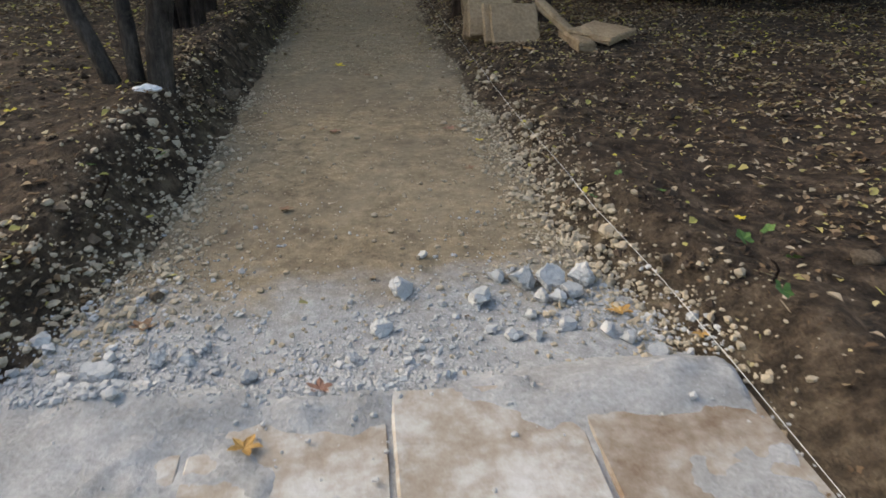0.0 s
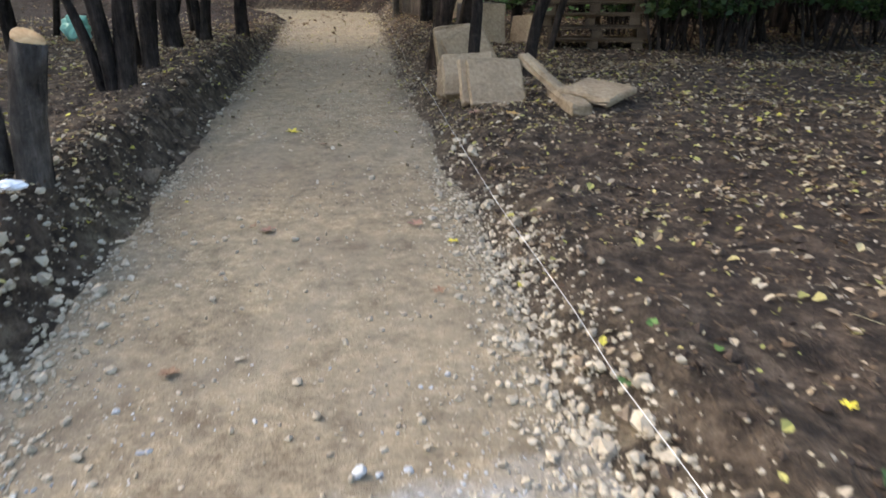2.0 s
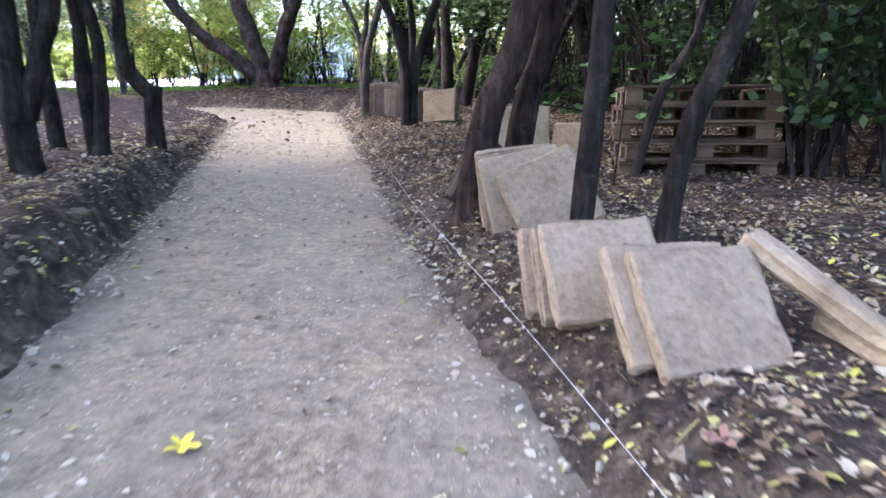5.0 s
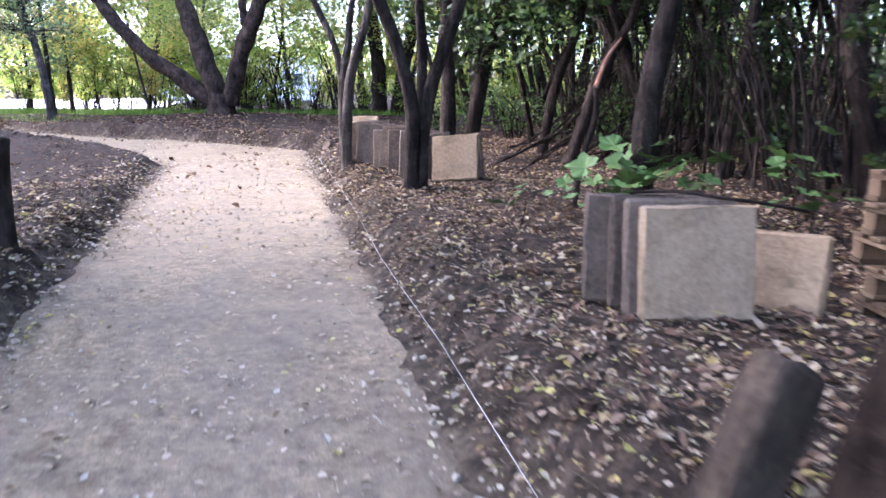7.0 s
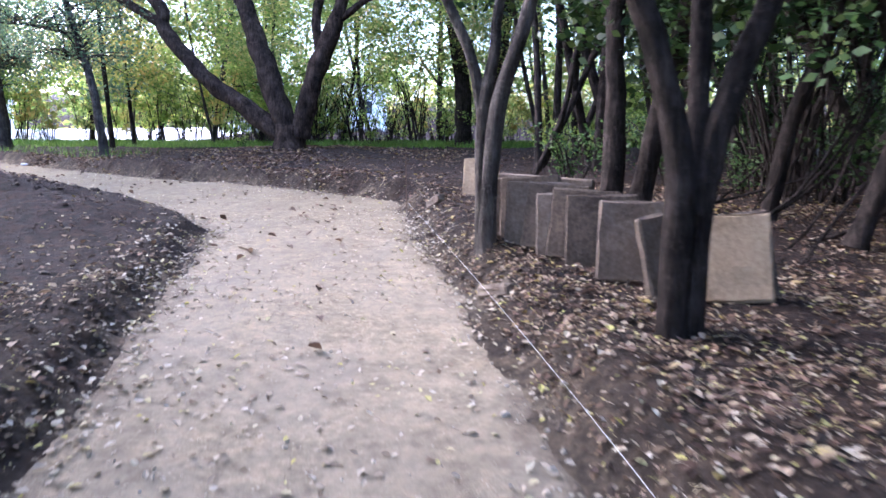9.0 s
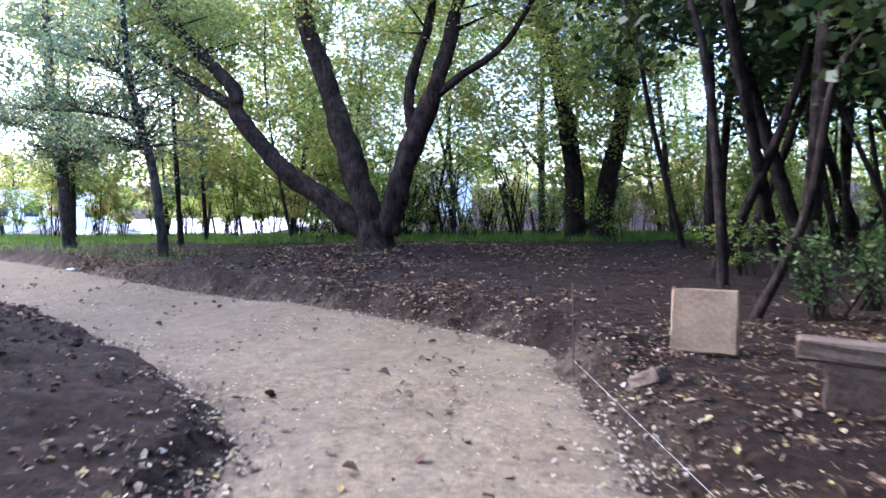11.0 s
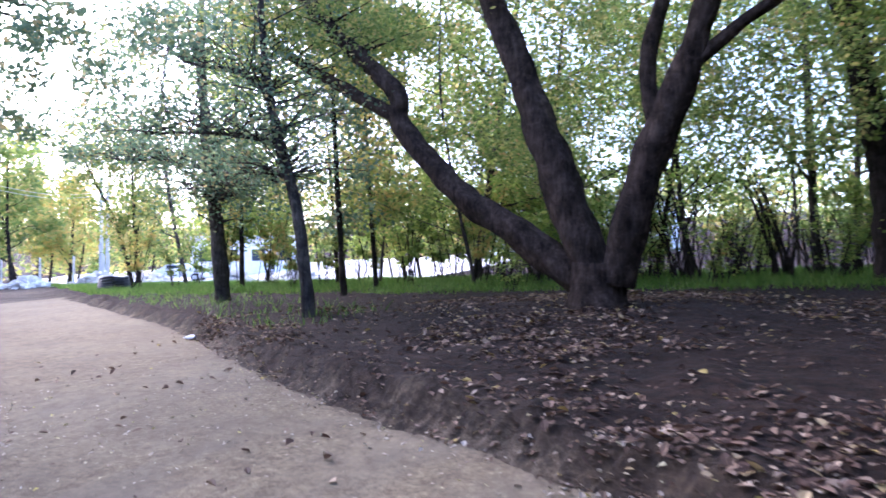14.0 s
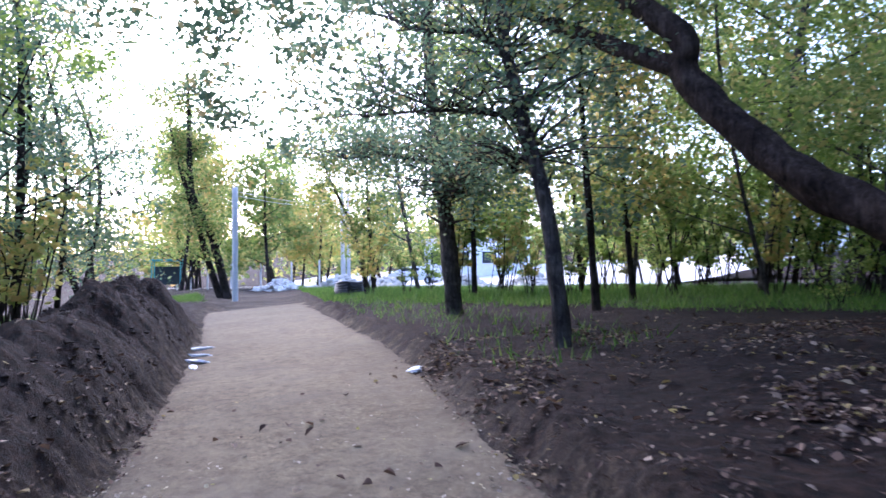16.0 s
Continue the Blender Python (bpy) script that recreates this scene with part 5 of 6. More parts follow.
x, y, rs = sprinkle(75000, (-2.2, 2.2, 1.5, 5.2), lambda x, y: (np.exp(-((road_distance(x, y) + 0.02) / np.where(x < 0, 0.22, 0.16)) ** 2) + 0.05 * (road_distance(x, y) < 0)) * np.clip(0.5 + 0.9 * fbm(x * 2.1, y * 2.1, 3, 92), 0, 1) * (1 - 0.7 * sstep(3.5, 5.2, y)), 83)
r = np.minimum(rs.gamma(1.3, 0.0032, len(x)) + 0.0025, 0.02)
pebbles("pebbles", "cream limestone gravel spilt along the path's first edges", x, y, top_height(x, y) + r * 0.35, r, PEBBLE, 84)


x, y, rs = sprinkle(9000, (-2.0, 2.0, 1.7, 5.6), lambda x, y: np.where(x > 0.2, np.exp(-((road_distance(x, y) - 0.08) / 0.07) ** 2) * sstep(1.9, 2.5, y), 0.7 * np.exp(-((road_distance(x, y) - 0.08) / 0.13) ** 2) * (y < 3.9)) * np.clip(0.1 + 1.6 * fbm(x * 1.9, y * 1.9, 3, 129), 0, 1), 91)
r = np.minimum(rs.gamma(2.2, 0.006, len(x)) + 0.006, 0.04)
pebbles("pebbles", "cream limestone lumps heaped along the bank's lip", x, y, top_height(x, y) + r * 0.4, r, PEBBLE, 92)

CLOD = surface("earth_clod", (0.016, 0.011, 0.008), (0.05, 0.035, 0.026), (0.12, 0.088, 0.062), 6, 60, 0.95, 0.8, 0.01)
x, y, rs = sprinkle(110000, (-6.5, 4.5, 1.0, 24), lambda x, y: (road_distance(x, y) > 0.03) * np.exp(-np.maximum(road_distance(x, y), 0) / 1.6) * np.clip(0.4 + 1.0 * fbm(x * 1.3, y * 1.3, 3, 93), 0, 1), 57)
r = np.minimum(rs.gamma(1.5, 0.005, len(x)) + 0.004, 0.03)
pebbles("earth_clods", "crumbled dark earth clods on the banks", x, y, soil_height(x, y) + r * 0.3, r, CLOD, 58, True)
x, y, rs = sprinkle(30000, (-27, -6, 16, 28), lambda x, y: (road_distance(x, y) > 0.1) * np.exp(-np.maximum(road_distance(x, y) - 1.5, 0) / 1.2) * np.clip(0.4 + 1.0 * fbm(x * 1.3, y * 1.3, 3, 94), 0, 1) * (y < 18.4 - 0.52 * (x + 6) + 4.4), 59)
r = np.minimum(rs.gamma(1.4, 0.008, len(x)) + 0.006, 0.045)
pebbles("earth_clods", "crumbled dark earth clods on the heaps", x, y, soil_height(x, y) + r * 0.3, r, CLOD, 60, True)

x, y, rs = sprinkle(60000, (-6.5, 2.5, 1.6, 21), lambda x, y: np.exp(-((road_distance(x, y) - 0.1) / 0.13) ** 2) * np.clip(0.45 + 1.0 * fbm(x * 1.7, y * 1.7, 3, 96), 0, 1), 71)
r = np.minimum(rs.gamma(1.4, 0.006, len(x)) + 0.004, 0.035)
pebbles("earth_crumbs", "dry brown earth crumbs fallen along the path's edges", x, y, top_height(x, y) + r * 0.3, r, EARTH, 72, True)
x, y, rs = sprinkle(8000, (-27, -4.5, 14, 28), lambda x, y: (road_distance(x, y) > 0.05) * np.exp(-np.maximum(road_distance(x, y) - 0.8, 0) / 0.9) * np.clip(0.3 + 1.2 * fbm(x * 1.1, y * 1.1, 3, 98), 0, 1) * (y < 18.4 - 0.52 * (x + 6) + 4.4), 73)
r = np.minimum(rs.gamma(1.3, 0.008, len(x)) + 0.005, 0.05)
pebbles("earth_crumbs", "dry brown earth crumbs on the dug heaps", x, y, soil_height(x, y) + r * 0.3, r, EARTH, 74, True)


def rubble_zone(x, y):
    u = (x - PAVE_O[0]) * PAVE_U[0] + (y - PAVE_O[1]) * PAVE_U[1]
    v = (x - PAVE_O[0]) * PAVE_V[0] + (y - PAVE_O[1]) * PAVE_V[1]
    front = np.where(v > -0.01, np.exp(-np.maximum(v, 0) / 0.33), 0)
    side = 0.4 * np.exp(-((u - 0.54) / 0.06) ** 2) * (v < 0.05)
    return np.clip((front + side) * np.clip(0.35 + 1.2 * fbm(x * 3, y * 3, 3, 97), 0, 1), 0, 1) * (u > -1.65) * (road_distance(x, y) < 0.1)


x, y, rs = sprinkle(130000, (-1.1, 1.8, 0.4, 2.9), rubble_zone, 55)
r = np.minimum(rs.gamma(1.0, 0.0027, len(x)) + 0.0015, 0.02)
pebbles("rubble", "pale grey crushed concrete rubble heaped against the slabs", x, y, np.maximum(top_height(x, y), powder_height(x, y)) + r * 0.3, r, RUBBLE, 56)
x, y, rs = sprinkle(1500, (-1.1, 1.6, 0.6, 2.9), lambda x, y: rubble_zone(x, y) ** 1.6 * np.clip(0.2 + 1.8 * fbm(x * 2.2, y * 2.2, 2, 99), 0, 1), 75)
r = np.minimum(rs.gamma(2.0, 0.006, len(x)) + 0.008, 0.038)
pebbles("rubble", "angular chips of broken concrete among pale dust", x, y, np.maximum(top_height(x, y), powder_height(x, y)) + r * 0.4, r, RUBBLE, 76)

x, y, rs = sprinkle(9000, (-0.9, 1.6, 0.3, 1.9), lambda x, y: np.exp(-np.abs((x - PAVE_O[0]) * PAVE_V[0] + (y - PAVE_O[1]) * PAVE_V[1]) / 0.14) * np.clip(0.3 + 1.2 * fbm(x * 3, y * 3, 3, 119), 0, 1) * ((x - PAVE_O[0]) * PAVE_V[0] + (y - PAVE_O[1]) * PAVE_V[1] < 0.02) * (road_distance(x, y) < 0), 87)
r = np.minimum(rs.gamma(1.1, 0.0025, len(x)) + 0.0015, 0.014)
pebbles("rubble", "crumbs of broken concrete on the slabs' edges", x, y, np.maximum(lie(y) + 0.049, powder_height(x, y)) + r * 0.3, r, RUBBLE, 88)


# ---- fallen leaves ----
def litter(name, label, x, y, size, seed, lift=0.004, curl=0.5, mat=None):
    rs = np.random.default_rng(seed)
    n = len(x)
    z = top_height(x, y) + lift
    a = rs.uniform(0, 6.28, n)
    s = size * rs.uniform(0.55, 1.35, n)
    u = np.stack([np.cos(a), np.sin(a), rs.normal(size=n) * 0.25], -1) * s[:, None]
    w = np.stack([-np.sin(a), np.cos(a), rs.normal(size=n) * 0.25], -1) * (s * rs.uniform(0.6, 1.0, n))[:, None]
    up = np.zeros((n, 3))
    up[:, 2] = s * rs.uniform(0.05, curl, n)
    p = np.stack([x, y, z], -1)
    v = np.stack([p - u * 0.5, p + w * 0.45 - u * 0.12 + up * 0.7, p + w * 0.3 + u * 0.25 + up * 0.8, p + u * 0.55 + up * 0.5, p - w * 0.3 + u * 0.25 + up * 0.8, p - w * 0.45 - u * 0.12 + up * 0.7], 1)
    tri = np.array([(0, 1, 2, 3), (0, 3, 4, 5)])
    faces = (np.arange(n)[:, None, None] * 6 + tri[None]).reshape(-1, 4)
    return tagged(new(name, mesh_of(name, v.reshape(-1, 3), faces, mat or LITTER, False)), label, "leaves", kind="stuff")


BARE = (5.8, 25.7)


def litter_weight(x, y):
    d = road_distance(x, y)
    patch = np.clip(0.55 + 1.1 * fbm(x * 0.8, y * 0.8, 4, 101), 0.2, 1) * np.clip(0.7 + 0.9 * fbm(x * 3.5, y * 3.5, 2, 105), 0.15, 1)
    heap = np.exp(-(np.hypot(x + 6.5, y - 17.5) / 2.6) ** 2) + np.exp(-(along(x, y, (-8, 18.5), (-25, 27.4))[0] / 1.5) ** 2)
    first_bank = np.where((x > 0.3) & (y < 6), 0.55 + 0.1 * np.clip(y - 2, 0, 5), 1.0)
    far = np.where(y > 20.5 + 0.0 * x, np.clip(np.exp(-d / 1.3) + np.exp(-(np.hypot(x + 8, y - 28.5) / 2.6) ** 2) + 0.6, 0, 1), 1.0)
    bare = 1 - 0.85 * np.exp(-((x + BARE[0]) / 2.0) ** 2 - ((y - BARE[1]) / 1.6) ** 2)
    return bare * (d > 0.02) * patch * (1 - 0.65 * np.clip(heap, 0, 1)) * first_bank * np.where(x < -3.3, far, np.where(y > 21.5, 0.25, np.where(y > 8, 1.5, 1.0)))


x, y, rs = sprinkle(190000, (-7.5, 6.5, 0.2, 23), lambda x, y: litter_weight(x, y) * (1 - 0.6 * sstep(18.5, 21, y)), 61)
brown = rs.uniform(0, 1, len(x)) < 0.6 * sstep(7, 11, y)
litter("fallen_leaves", "brown and yellow leaf litter over the soil banks", x[~brown], y[~brown], 0.037, 62, 0.006)
litter("fallen_leaves", "darker brown leaf litter at the wood's edge", x[brown], y[brown], 0.046, 79, 0.006, 0.5, LITTER_BROWN)
x, y, rs = sprinkle(3400, (-5, 4.5, 0.6, 9), lambda x, y: (road_distance(x, y) > 0) * np.clip(0.25 + 0.8 * fbm(x * 0.9, y * 0.9, 3, 127), 0, 1), 89)
litter("fallen_leaves", "small lemon-yellow leaves dotted over the soil", x, y, 0.036, 90, 0.014, 0.4, FALLEN_YELLOW)
x, y, rs = sprinkle(190000, (-16, 3, 19.5, 33.5), lambda x, y: litter_weight(x, y) * np.clip(0.3 + 1.5 * fbm(x * 0.75, y * 0.75, 4, 123), 0.06, 0.75) * (1 - 0.6 * sstep(-6.0, -4.0, x)), 63)
litter("fallen_leaves", "pale dry leaf litter below the big tree", x, y, 0.072, 64, 0.01, 0.5, LITTER_BROWN)
x, y, rs = sprinkle(36000, (-16, 3, 20, 33), lambda x, y: (road_distance(x, y) > -0.15) * np.clip(0.06 + 0.9 * np.exp(-road_distance(x, y) / 0.35) + 0.6 * fbm(x * 0.7, y * 0.7, 3, 107), 0, 1) * (1 - 0.6 * sstep(-6.0, -4.0, x)), 77)
litter("fallen_leaves", "dry leaves scattered on dark soil beyond the bend", x, y, 0.045, 78, 0.014, 0.5, LITTER_BROWN)
x, y, rs = sprinkle(34000, (-16, -3, 1, 18), litter_weight, 65)
litter("fallen_leaves", "dry leaf litter under slim trees", x, y, 0.06, 66, 0.01)
x, y, rs = sprinkle(150000, (-14, 4, 0.5, 30), lambda x, y: (road_distance(x, y) < 0) * np.clip(0.05 + 0.07 * (y - 4), 0.05, 0.7) * (0.55 - 0.35 * sstep(15, 19, y) + np.exp(np.minimum(road_distance(x, y), 0) / 0.3)) * np.clip(0.6 + fbm(x, y, 2, 8), 0, 1), 67)
litter("fallen_leaves", "small dry leaves scattered on the path", x, y, 0.034, 68, 0.006, 0.35, PALE_LEAF)


x, y, rs = sprinkle(5000, (-16, -2, 14, 29), lambda x, y: (road_distance(x, y) < -0.05) * np.clip(0.12 + 0.7 * fbm(x * 0.9, y * 0.9, 3, 137), 0, 0.6), 93)
litter("fallen_leaves", "curled brown oak leaves scattered on the path", x, y, 0.07, 94, 0.008, 0.7, LITTER_BROWN)
x, y, rs = sprinkle(170000, (-6, 5, 0.4, 19), lambda x, y: np.clip(litter_weight(x, y) * 1.3, 0, 1) * np.exp(-np.maximum(road_distance(x, y) - 0.8, 0) / 1.2), 81)
litter("leaf_crumbs", "small broken flecks of dry leaf over the soil", x, y, 0.019, 82, 0.008, 0.5)


x, y, rs = sprinkle(90000, (-9, 1, 7, 24), lambda x, y: np.exp(-((road_distance(x, y) - 0.03) / 0.24) ** 2) * np.clip(0.35 + 1.1 * fbm(x * 1.4, y * 1.4, 3, 117), 0, 0.9), 85)
litter("fallen_leaves", "pale leaves gathered along the path's edges", x, y, 0.04, 86, 0.01, 0.5, PALE_LEAF)


def bits(n, box, weight, seed):
    """Thin dry stalks and twig ends lying about."""
    x, y, rs = sprinkle(n, box, weight, seed)
    a, l = rs.uniform(0, 6.28, len(x)), rs.uniform(0.03, 0.13, len(x))
    p = np.stack([x, y, top_height(x, y) + 0.01], -1)
    d = np.stack([np.cos(a) * l, np.sin(a) * l, rs.uniform(0, 0.25, len(x)) * l], -1)
    w = np.stack([-np.sin(a), np.cos(a), 0 * a], -1) * 0.0022
    return tagged(new("dry_stalks", fast_mesh("dry_stalks", np.stack([p - d * 0.5 - w, p - d * 0.5 + w, p + d * 0.5 + w, p + d * 0.5 - w], 1), 4, LITTER)), "dry stalks and twig ends on the soil", "stalks", kind="stuff")


bits(26000, (-6.5, 5, 1, 23), litter_weight, 69)


def lobed_leaf(size, colour_mat, seed, lobes=5, name="leaf", deep=(0.45, 0.75, 1.0, 0.72)):
    """A flat maple-like leaf with pointed lobes, slightly curled."""
    r = random.Random(seed)
    bm = bmesh.new()
    ring = []
    n = lobes * 4
    for k in range(n):
        a = -math.pi * 0.9 + 1.8 * math.pi * k / (n - 1)
        tip = deep[k % 4] * (1.0 - 0.25 * abs(a) / math.pi) * r.uniform(0.9, 1.1)
        ring.append(bm.verts.new((math.cos(a) * tip * size * 0.5, math.sin(a) * tip * size * 0.5, size * (0.05 + 0.12 * tip * r.uniform(0, 1)))))
    c = bm.verts.new((0, 0, 0.0))
    for k in range(n - 1):
        bm.faces.new((c, ring[k], ring[k + 1]))
    return bm_mesh(bm, name, colour_mat, False)


OCHRE = surface("ochre_leaf", (0.28, 0.15, 0.05), (0.38, 0.22, 0.07), (0.48, 0.31, 0.12), 30, 120, 0.7)
RUSSET = surface("russet_leaf", (0.15, 0.07, 0.05), (0.23, 0.12, 0.085), (0.31, 0.18, 0.13), 30, 120, 0.7)
YELLOW = surface("yellow_leaf", (0.48, 0.36, 0.03), (0.60, 0.47, 0.05), (0.68, 0.56, 0.10), 30, 120, 0.7)
BROWN = surface("brown_leaf", (0.13, 0.07, 0.04), (0.20, 0.115, 0.07), (0.28, 0.18, 0.11), 30, 120, 0.8)
FRESH = surface("fresh_leaf", (0.03, 0.075, 0.018), (0.06, 0.12, 0.028), (0.11, 0.19, 0.05), 12, 80, 0.5)
for k, (x, y, s, mat, word) in enumerate([(-1.13, 6.13, 0.13, YELLOW, "bright yellow"), (0.14, 1.17, 0.10, OCHRE, "ochre"), (-0.36, 2.75, 0.09, BROWN, "curled brown"), (-0.5, 3.99, 0.1, RUSSET, "reddish brown"), (0.42, 3.41, 0.07, BROWN, "curled brown"),
                                          (1.01, 1.62, 0.06, RUSSET, "rust red"), (0.25, 1.42, 0.09, RUSSET, "rust red"), (1.11, 2.03, 0.12, OCHRE, "ochre"), (1.34, 1.88, 0.07, OCHRE, "orange"), (0.2, 4.15, 0.1, RUSSET, "pale russet"), (0.25, 0.96, 0.07, OCHRE, "ochre"),
                                          (0.42, 3.95, 0.08, YELLOW, "pale yellow"), (-0.75, 5.75, 0.09, BROWN, "dark brown"), (0.34, 5.85, 0.12, RUSSET, "russet"), (0.62, 5.6, 0.13, OCHRE, "ochre"), (-0.47, 1.72, 0.11, BROWN, "brown"), (0.72, 4.75, 0.11, OCHRE, "pale orange"),
                                          (-0.6, 4.05, 0.07, BROWN, "dark brown"), (-1.9, 3.0, 0.08, YELLOW, "yellow"), (1.6, 2.6, 0.06, YELLOW, "yellow")]):
    ob = new("fallen_leaf", lobed_leaf(s, mat, 400 + k))
    on_slab = y < 1.5
    ob.matrix_world = pose(x, y, (float(lie(y)) + 0.055) if on_slab else ground(x, y) + 0.008, 5, 5, 77 * k)
    tagged(ob, f"single {word} fallen leaf lying on {'a paving slab' if on_slab else 'the ground'}", "leaf", "large fallen leaves")


# ---- young maple shoots with large leaves ----
def shoot(x, y, height, leaves, size, seed):
    r = random.Random(seed)
    root = thing("maple_shoot", "young maple shoot with large fresh green leaves", "plant", "maple shoots", (x, y, ground(x, y)))
    top = Vector((r.uniform(-0.1, 0.1), r.uniform(-0.1, 0.1), height))
    v, f = tube([(0, 0, -0.05), top * 0.5 + Vector((0.03, 0, 0)), top], [0.007, 0.005, 0.003], 0.1, 6, 0.1, seed)
    part("stem", mesh_of("stem", v, f, BARK_BROWN), root)
    for k in range(leaves):
        q = Vector((0, 0, 0)).lerp(top, r.uniform(0.4, 1))
        a = r.uniform(0, 6.28)
        e = q + Vector((math.cos(a), math.sin(a), r.uniform(-0.1, 0.3))) * r.uniform(0.1, 0.28)
        lf = part("leaf", lobed_leaf(size * r.uniform(0.6, 1.25), FRESH, seed * 31 + k, 5, "leaf", (0.72, 0.86, 1.0, 0.85)), root)
        lf.matrix_local = Matrix.Translation(e) @ Euler((r.uniform(-0.9, 0.4), r.uniform(-0.5, 0.5), a)).to_matrix().to_4x4()
    return root


for k, (x, y, h, n, s) in enumerate([(-0.5, 12.2, 0.28, 5, 0.18), (0.0, 11.9, 0.45, 9, 0.26), (0.35, 12.3, 0.6, 10, 0.28), (1.0, 12.4, 0.55, 9, 0.26), (1.45, 12.0, 0.5, 8, 0.24), (1.75, 12.8, 0.6, 8, 0.25), (0.72, 9.35, 1.15, 9, 0.24), (0.15, 12.7, 0.4, 6, 0.22), (1.55, 2.02, 0.06, 3, 0.09), (1.19, 2.6, 0.05, 3, 0.09), (-1.0, 2.35, 0.05, 2, 0.07), (2.0, 11.3, 1.3, 9, 0.2)]):
    shoot(x, y, h, int(n * 1.5), s * 0.78, 500 + k)

# ---- dead branches ----
r = random.Random(5)
for k in range(26):
    x, y = r.uniform(-0.6, 2.6), r.uniform(15.6, 19.5)
    a, l = r.uniform(0.1, 0.9), r.uniform(1.0, 2.4)
    z = ground(x, y)
    cord("dead_branch", "bare grey dead branch leaning in the undergrowth", [(x, y, z), (x + math.cos(a) * l * 0.5, y + math.sin(a) * l * 0.5, z + 0.35 * l * r.uniform(0.3, 0.8)), (x + math.cos(a) * l, y + math.sin(a) * l, z + l * r.uniform(0.25, 0.6))], r.uniform(0.008, 0.02), BARK, "branch")["group"] = "dead branches"

# a snapped sapling and a thin bent twig by the leaning slabs
stub = thing("broken_sapling", "thin dark sapling snapped off, with pale reddish splintered wood", "sapling", "", (0.06, 13.08, ground(0.06, 13.08)))
v, f = tube([(0, 0, -0.05), (0.05, 0.02, 0.35), (0.16, 0.05, 0.75), (0.15, 0.05, 1.0)], [0.028, 0.024, 0.022, 0.016], 0.08, 8, 0.25, 9)
part("stem", mesh_of("stem", v, f, BARK), stub)
v, f = tube([(0.15, 0.05, 0.98), (0.24, 0.07, 1.22), (0.36, 0.1, 1.38)], [0.02, 0.018, 0.004], 0.05, 7, 0.4, 11)
part("splinter", mesh_of("splinter", v, f, SPLINT), stub, "pale reddish splintered wood")
top = ground(0.05, 10.5) + 0.53
cord("twig", "thin dark bent twig lying over slab tops", [(-0.16, 10.58, top + 0.01), (0.02, 10.50, top + 0.025), (0.2, 10.48, top - 0.0), (0.42, 10.55, top - 0.03), (0.7, 10.62, top - 0.08)], 0.009, BARK, "twig")

# ---- litter left by people ----
WHITE_FILM = plain("white_plastic_film", (0.7, 0.71, 0.74), 0.4)
GREEN_FILM = plain("green_plastic_film", (0.25, 0.50, 0.40), 0.4)
BLACK = plain("black_plastic", (0.03, 0.03, 0.033), 0.5)


def crumple(name, label, x, y, size, mat, seed, tall=0.4, lift=0.0, category="rubbish"):
    bm = bmesh.new()
    bmesh.ops.create_icosphere(bm, subdivisions=3, radius=1)
    for v in bm.verts:
        n = noise.noise(v.co * 1.7 + Vector((seed, 0, 0))) + 0.6 * noise.noise(v.co * 4.3 + Vector((0, seed, 0)))
        v.co *= 1 + 0.45 * n
        v.co.z = v.co.z * tall + tall * 0.8
    me = bm_mesh(bm, name, mat)
    ob = new(name, me)
    ob.matrix_world = pose(x, y, ground(x, y) + lift, 0, 0, 40 * seed) @ Matrix.Diagonal((size[0], size[1], size[0], 1))
    return tagged(ob, label, category)


crumple("plastic_scrap", "crumpled clear plastic scrap at a tree's foot", -1.42, 3.47, (0.07, 0.05), WHITE_FILM, 1, 0.35)
crumple("plastic_bag", "pale green tied plastic bag on leaf litter", -6.36, 11.22, (0.2, 0.17), GREEN_FILM, 2, 1.1, 0.0, "bag")
crumple("plastic_scrap", "torn white plastic scrap beside the path", -14.6, 27.45, (0.3, 0.09), WHITE_FILM, 3, 0.1)
for k, (x, y) in enumerate([(-18.2, 25.95), (-18.7, 26.2), (-19.4, 26.55), (-20.3, 26.95)]):
    crumple("plastic_scrap", "strip of white plastic film at the heap's foot", x, y, (0.22 + 0.06 * (k % 2), 0.06), WHITE_FILM, 4 + k, 0.12)
crumple("paper_scrap", "small white paper scrap on leaf litter", -2.4, 6.3, (0.05, 0.04), WHITE_FILM, 9, 0.3)

coil = thing("cable_coil", "bundle of black plastic pipe coiled on the verge", "coil", "", (-30.3, 37.6, ground(-30.3, 37.6)))
for k in range(6):
    ring = [(math.cos(a) * (0.75 - 0.03 * k), math.sin(a) * (0.55 - 0.02 * k), 0.06 + 0.09 * k + 0.03 * math.sin(3 * a + k)) for a in np.linspace(0, 6.2832, 15)]
    v, f = tube(ring, [0.06] * 15, 0.3, 7, 0.0, k)
    part("loop", mesh_of("loop", v, f, BLACK), coil)

# ---- the open yard beyond the trees ----
PALE = surface("pale_dusty_ground", (0.50, 0.47, 0.43), (0.62, 0.59, 0.55), (0.72, 0.70, 0.66), 0.5, 8, 0.9, 0.4, 0.02)
def yard_height(x, y):
    return lie(y) + 0.10 + 2.2 * sstep(45, 78, y + 0.25 * (x + 20)) + 0.10 * fbm(x * 0.3, y * 0.3, 3, 7)


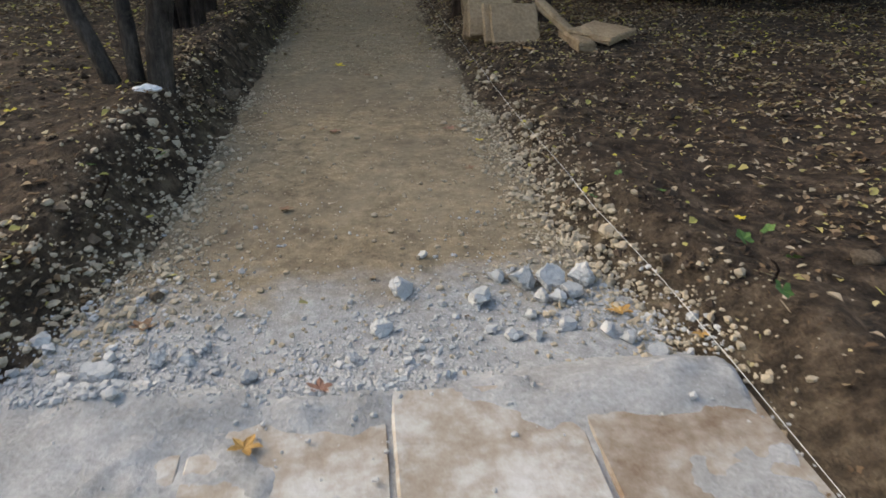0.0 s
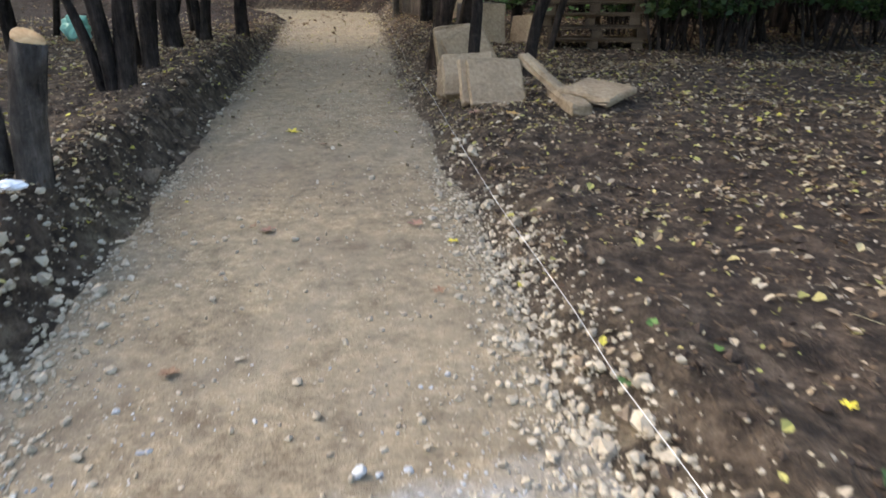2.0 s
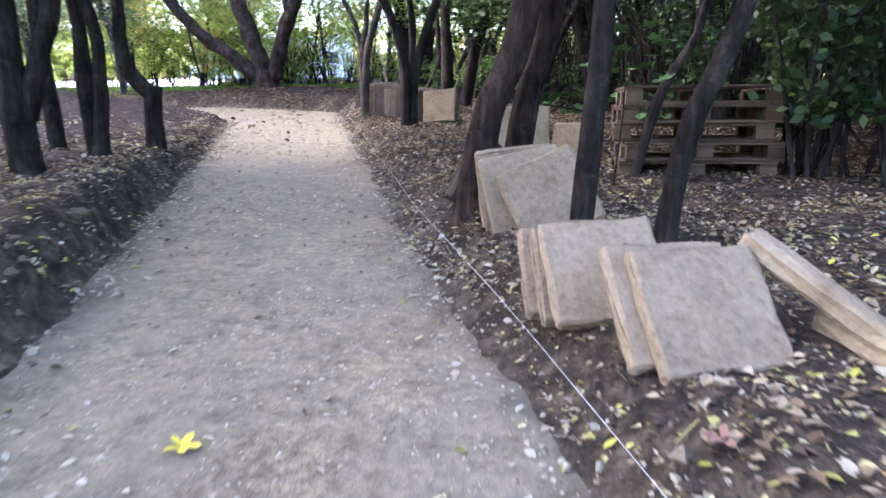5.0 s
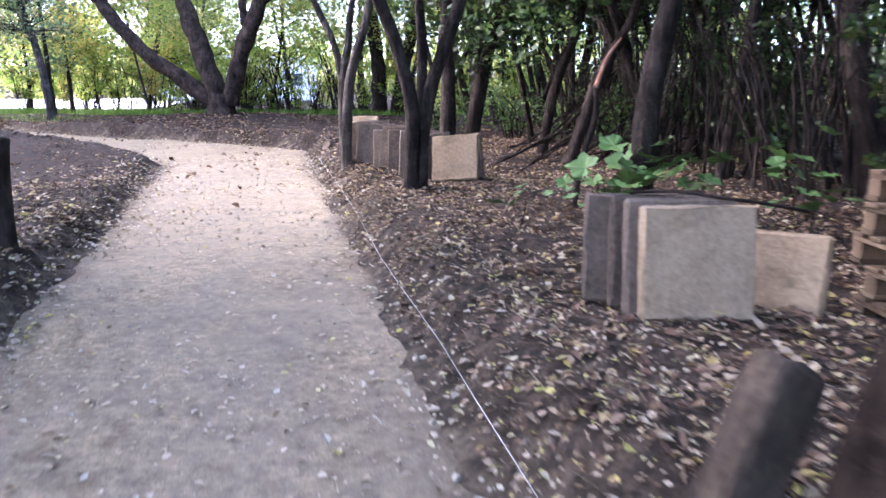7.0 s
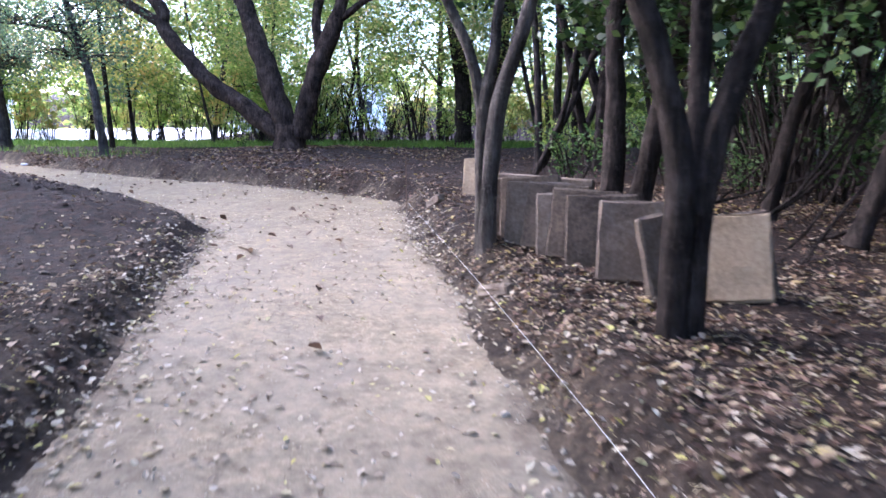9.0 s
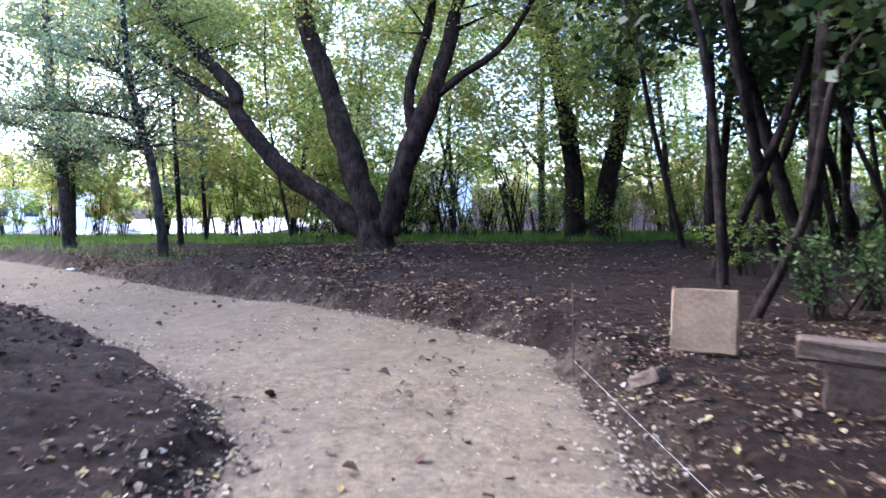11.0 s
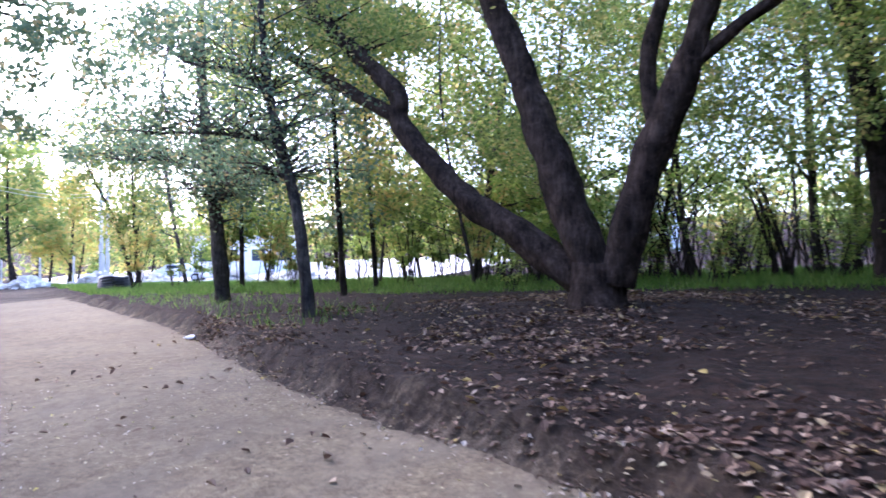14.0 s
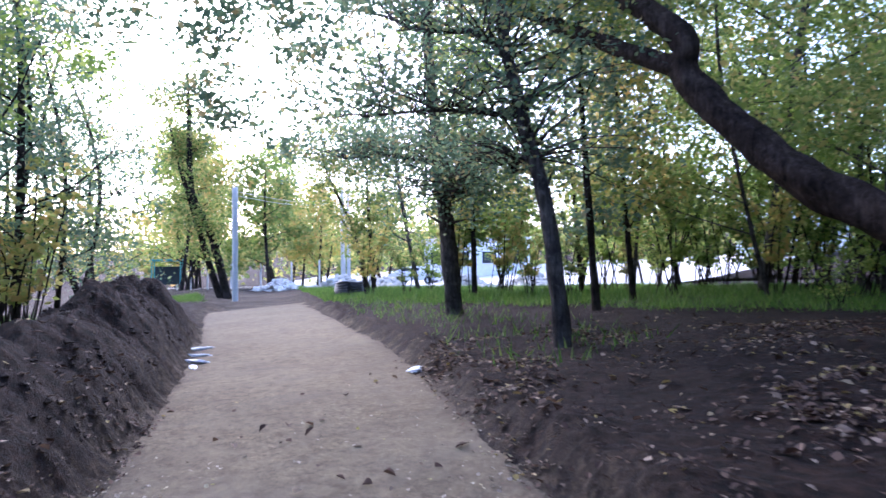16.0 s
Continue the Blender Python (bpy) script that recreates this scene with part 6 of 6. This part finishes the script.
yard = new("yard", sheet("yard", np.arange(-120, -21, 1.5), np.arange(43, 100, 1.5), yard_height, PALE, lambda x, y: y - 44 > 0.06 * (x + 20) + 2 * fbm(x * 0.1, y * 0.1, 2, 4)))
tagged(yard, "pale dusty open yard beyond the trees", "yard", kind="structure")
GALV = plain("galvanised_steel", (0.60, 0.59, 0.57), 0.6)
for x, y, h, r0 in [(-36.9, 35.9, 5.2, 0.13), (-45.5, 47.9, 7.0, 0.13), (-47.2, 49.6, 7.0, 0.13)]:
    cord("pole", "pale grey concrete utility pole", [(x, y, ground(x, y) - 0.2), (x, y, ground(x, y) + h * 0.5), (x, y, ground(x, y) + h)], r0, GALV, "pole", 10)["group"] = "poles"
for k in range(2):
    cord("overhead_wire", "thin overhead wire between poles", [(-36.9, 35.9, 7.2 - 0.2 * k), (-41.5, 42, 7.6 - 0.2 * k), (-45.5, 47.9, 8.6 - 0.2 * k)], 0.012, GALV, "wire")
for k in range(9):
    x, y = -44 - 3.0 * k, 47 - 0.4 * k + 0.5 * math.sin(k)
    cord("fence_post", "thin pale concrete fence post", [(x, y, ground(x, y) - 0.1), (x, y, ground(x, y) + 0.8), (x, y, ground(x, y) + 1.9)], 0.06, GALV, "post", 6)["group"] = "fence posts"

PLASTER = plain("white_plaster", (0.82, 0.81, 0.79), 0.9)
GLASS = plain("dark_glazing", (0.05, 0.06, 0.07), 0.1)


def low_building(x, y, w, d, h, turn, label):
    root = thing("building", label, "building", "", (x, y, float(yard_height(x, y)) - 0.1, 0, 0, turn))
    part("wall", bm_mesh(box_bm(w, d, h, (0, 0, h / 2 - 0.2), 0.03), "wall", PLASTER), root)
    part("roof", bm_mesh(box_bm(w + 0.6, d + 0.6, 0.25, (0, 0, h - 0.07), 0.02), "roof", GALV), root)
    n = int(w / 2.2)
    for k in range(n):
        win = part("window", bm_mesh(box_bm(1.3, 0.08, 1.2, (-w / 2 + (k + 0.5) * w / n, -d / 2 - 0.02, 1.55), 0.01), "window", PLASTER), root)
        part("pane", bm_mesh(box_bm(1.1, 0.05, 1.0, (-w / 2 + (k + 0.5) * w / n, -d / 2 - 0.05, 1.55)), "pane", GLASS), win)
    return root


low_building(-50, 66, 9, 6, 3.2, 38, "low white plastered building with dark windows")
low_building(-20, 70, 14, 7, 3.4, 5, "long white building seen through trees")

TEAL = plain("teal_paint", (0.08, 0.35, 0.36), 0.5)
shelter = thing("shelter", "small teal-framed shelter at the yard's far side", "shelter", "", (-63.7, 43.2, ground(-63.7, 43.2), 0, 0, 60))
for sx in (-1.1, 1.1):
    for sy in (-0.6, 0.6):
        part("post", bm_mesh(box_bm(0.09, 0.09, 2.4, (sx, sy, 1.2), 0.01), "post", TEAL), shelter)
part("roof", bm_mesh(box_bm(2.6, 1.6, 0.14, (0, 0, 2.45), 0.03), "roof", TEAL), shelter)
part("back_panel", bm_mesh(box_bm(2.1, 0.05, 1.5, (0, 0.6, 1.2), 0.01), "back_panel", GLASS), shelter)


def car(x, y, turn):
    """A small saloon: shaped body, cabin, glazing, wheels, lights."""
    paint = plain("white_car_paint", (0.75, 0.75, 0.76), 0.3)
    root = thing("car", "white saloon car parked in the yard", "car", "", (x, y, float(yard_height(x, y)) + 0.02, 0, 0, turn))
    side = [(-2.1, 0.3), (-2.15, 0.75), (-1.5, 0.92), (-0.9, 1.38), (0.55, 1.42), (1.2, 0.95), (2.0, 0.85), (2.15, 0.5), (2.1, 0.28)]
    bm = bmesh.new()
    rings = [[bm.verts.new((px_, wy * (0.86 if pz_ > 1.0 else 1.0), pz_)) for px_, pz_ in side] for wy in (-0.82, 0.82)]
    for k in range(len(side)):
        j = (k + 1) % len(side)
        bm.faces.new((rings[0][k], rings[0][j], rings[1][j], rings[1][k]))
    bm.faces.new(rings[0][::-1])
    bm.faces.new(rings[1])
    bmesh.ops.bevel(bm, geom=bm.edges[:], offset=0.05, segments=2, affect="EDGES")
    part("body", bm_mesh(bm, "body", paint, False), root)
    for sy in (-0.8, 0.8):
        part("side_window", bm_mesh(box_bm(1.5, 0.04, 0.32, (-0.15, sy * 0.96, 1.13), 0.02), "side_window", GLASS), root)
        for sx in (-1.3, 1.35):
            w = bmesh.new()
            bmesh.ops.create_cone(w, cap_ends=True, segments=20, radius1=0.31, radius2=0.31, depth=0.2, matrix=Matrix.Translation((sx, sy, 0.3)) @ Matrix.Rotation(math.pi / 2, 4, "X"))
            wheel = part("wheel", bm_mesh(w, "wheel", BLACK), root)
            w = bmesh.new()
            bmesh.ops.create_cone(w, cap_ends=True, segments=16, radius1=0.19, radius2=0.17, depth=0.22, matrix=Matrix.Translation((sx, sy, 0.3)) @ Matrix.Rotation(math.pi / 2, 4, "X"))
            part("rim", bm_mesh(w, "rim", GALV), wheel)
    return root


car(-49.2, 57.6, 30)

# piles of broken paving in the yard
for k, (x0, y0, wide, h) in enumerate([(-36.5, 44.5, 1.6, 0.7), (-41, 44.6, 1.9, 0.8), (-46.0, 43.5, 1.6, 0.7), (-32.5, 46.5, 1.4, 0.8), (-28.5, 47, 1.5, 0.7)]):
    rs = np.random.default_rng(700 + k)
    n = 260
    x, y = x0 + rs.normal(size=n) * wide * 0.6, y0 + rs.normal(size=n) * wide * 0.4
    z = yard_height(x, y) + h * np.exp(-((x - x0) / wide) ** 2 * 1.5 - ((y - y0) / wide) ** 2 * 2.5) * rs.uniform(0.3, 1, n)
    pebbles("broken_paving", "heap of pale broken paving in the yard", x, y, z, rs.uniform(0.06, 0.22, n), PALE, 710 + k)
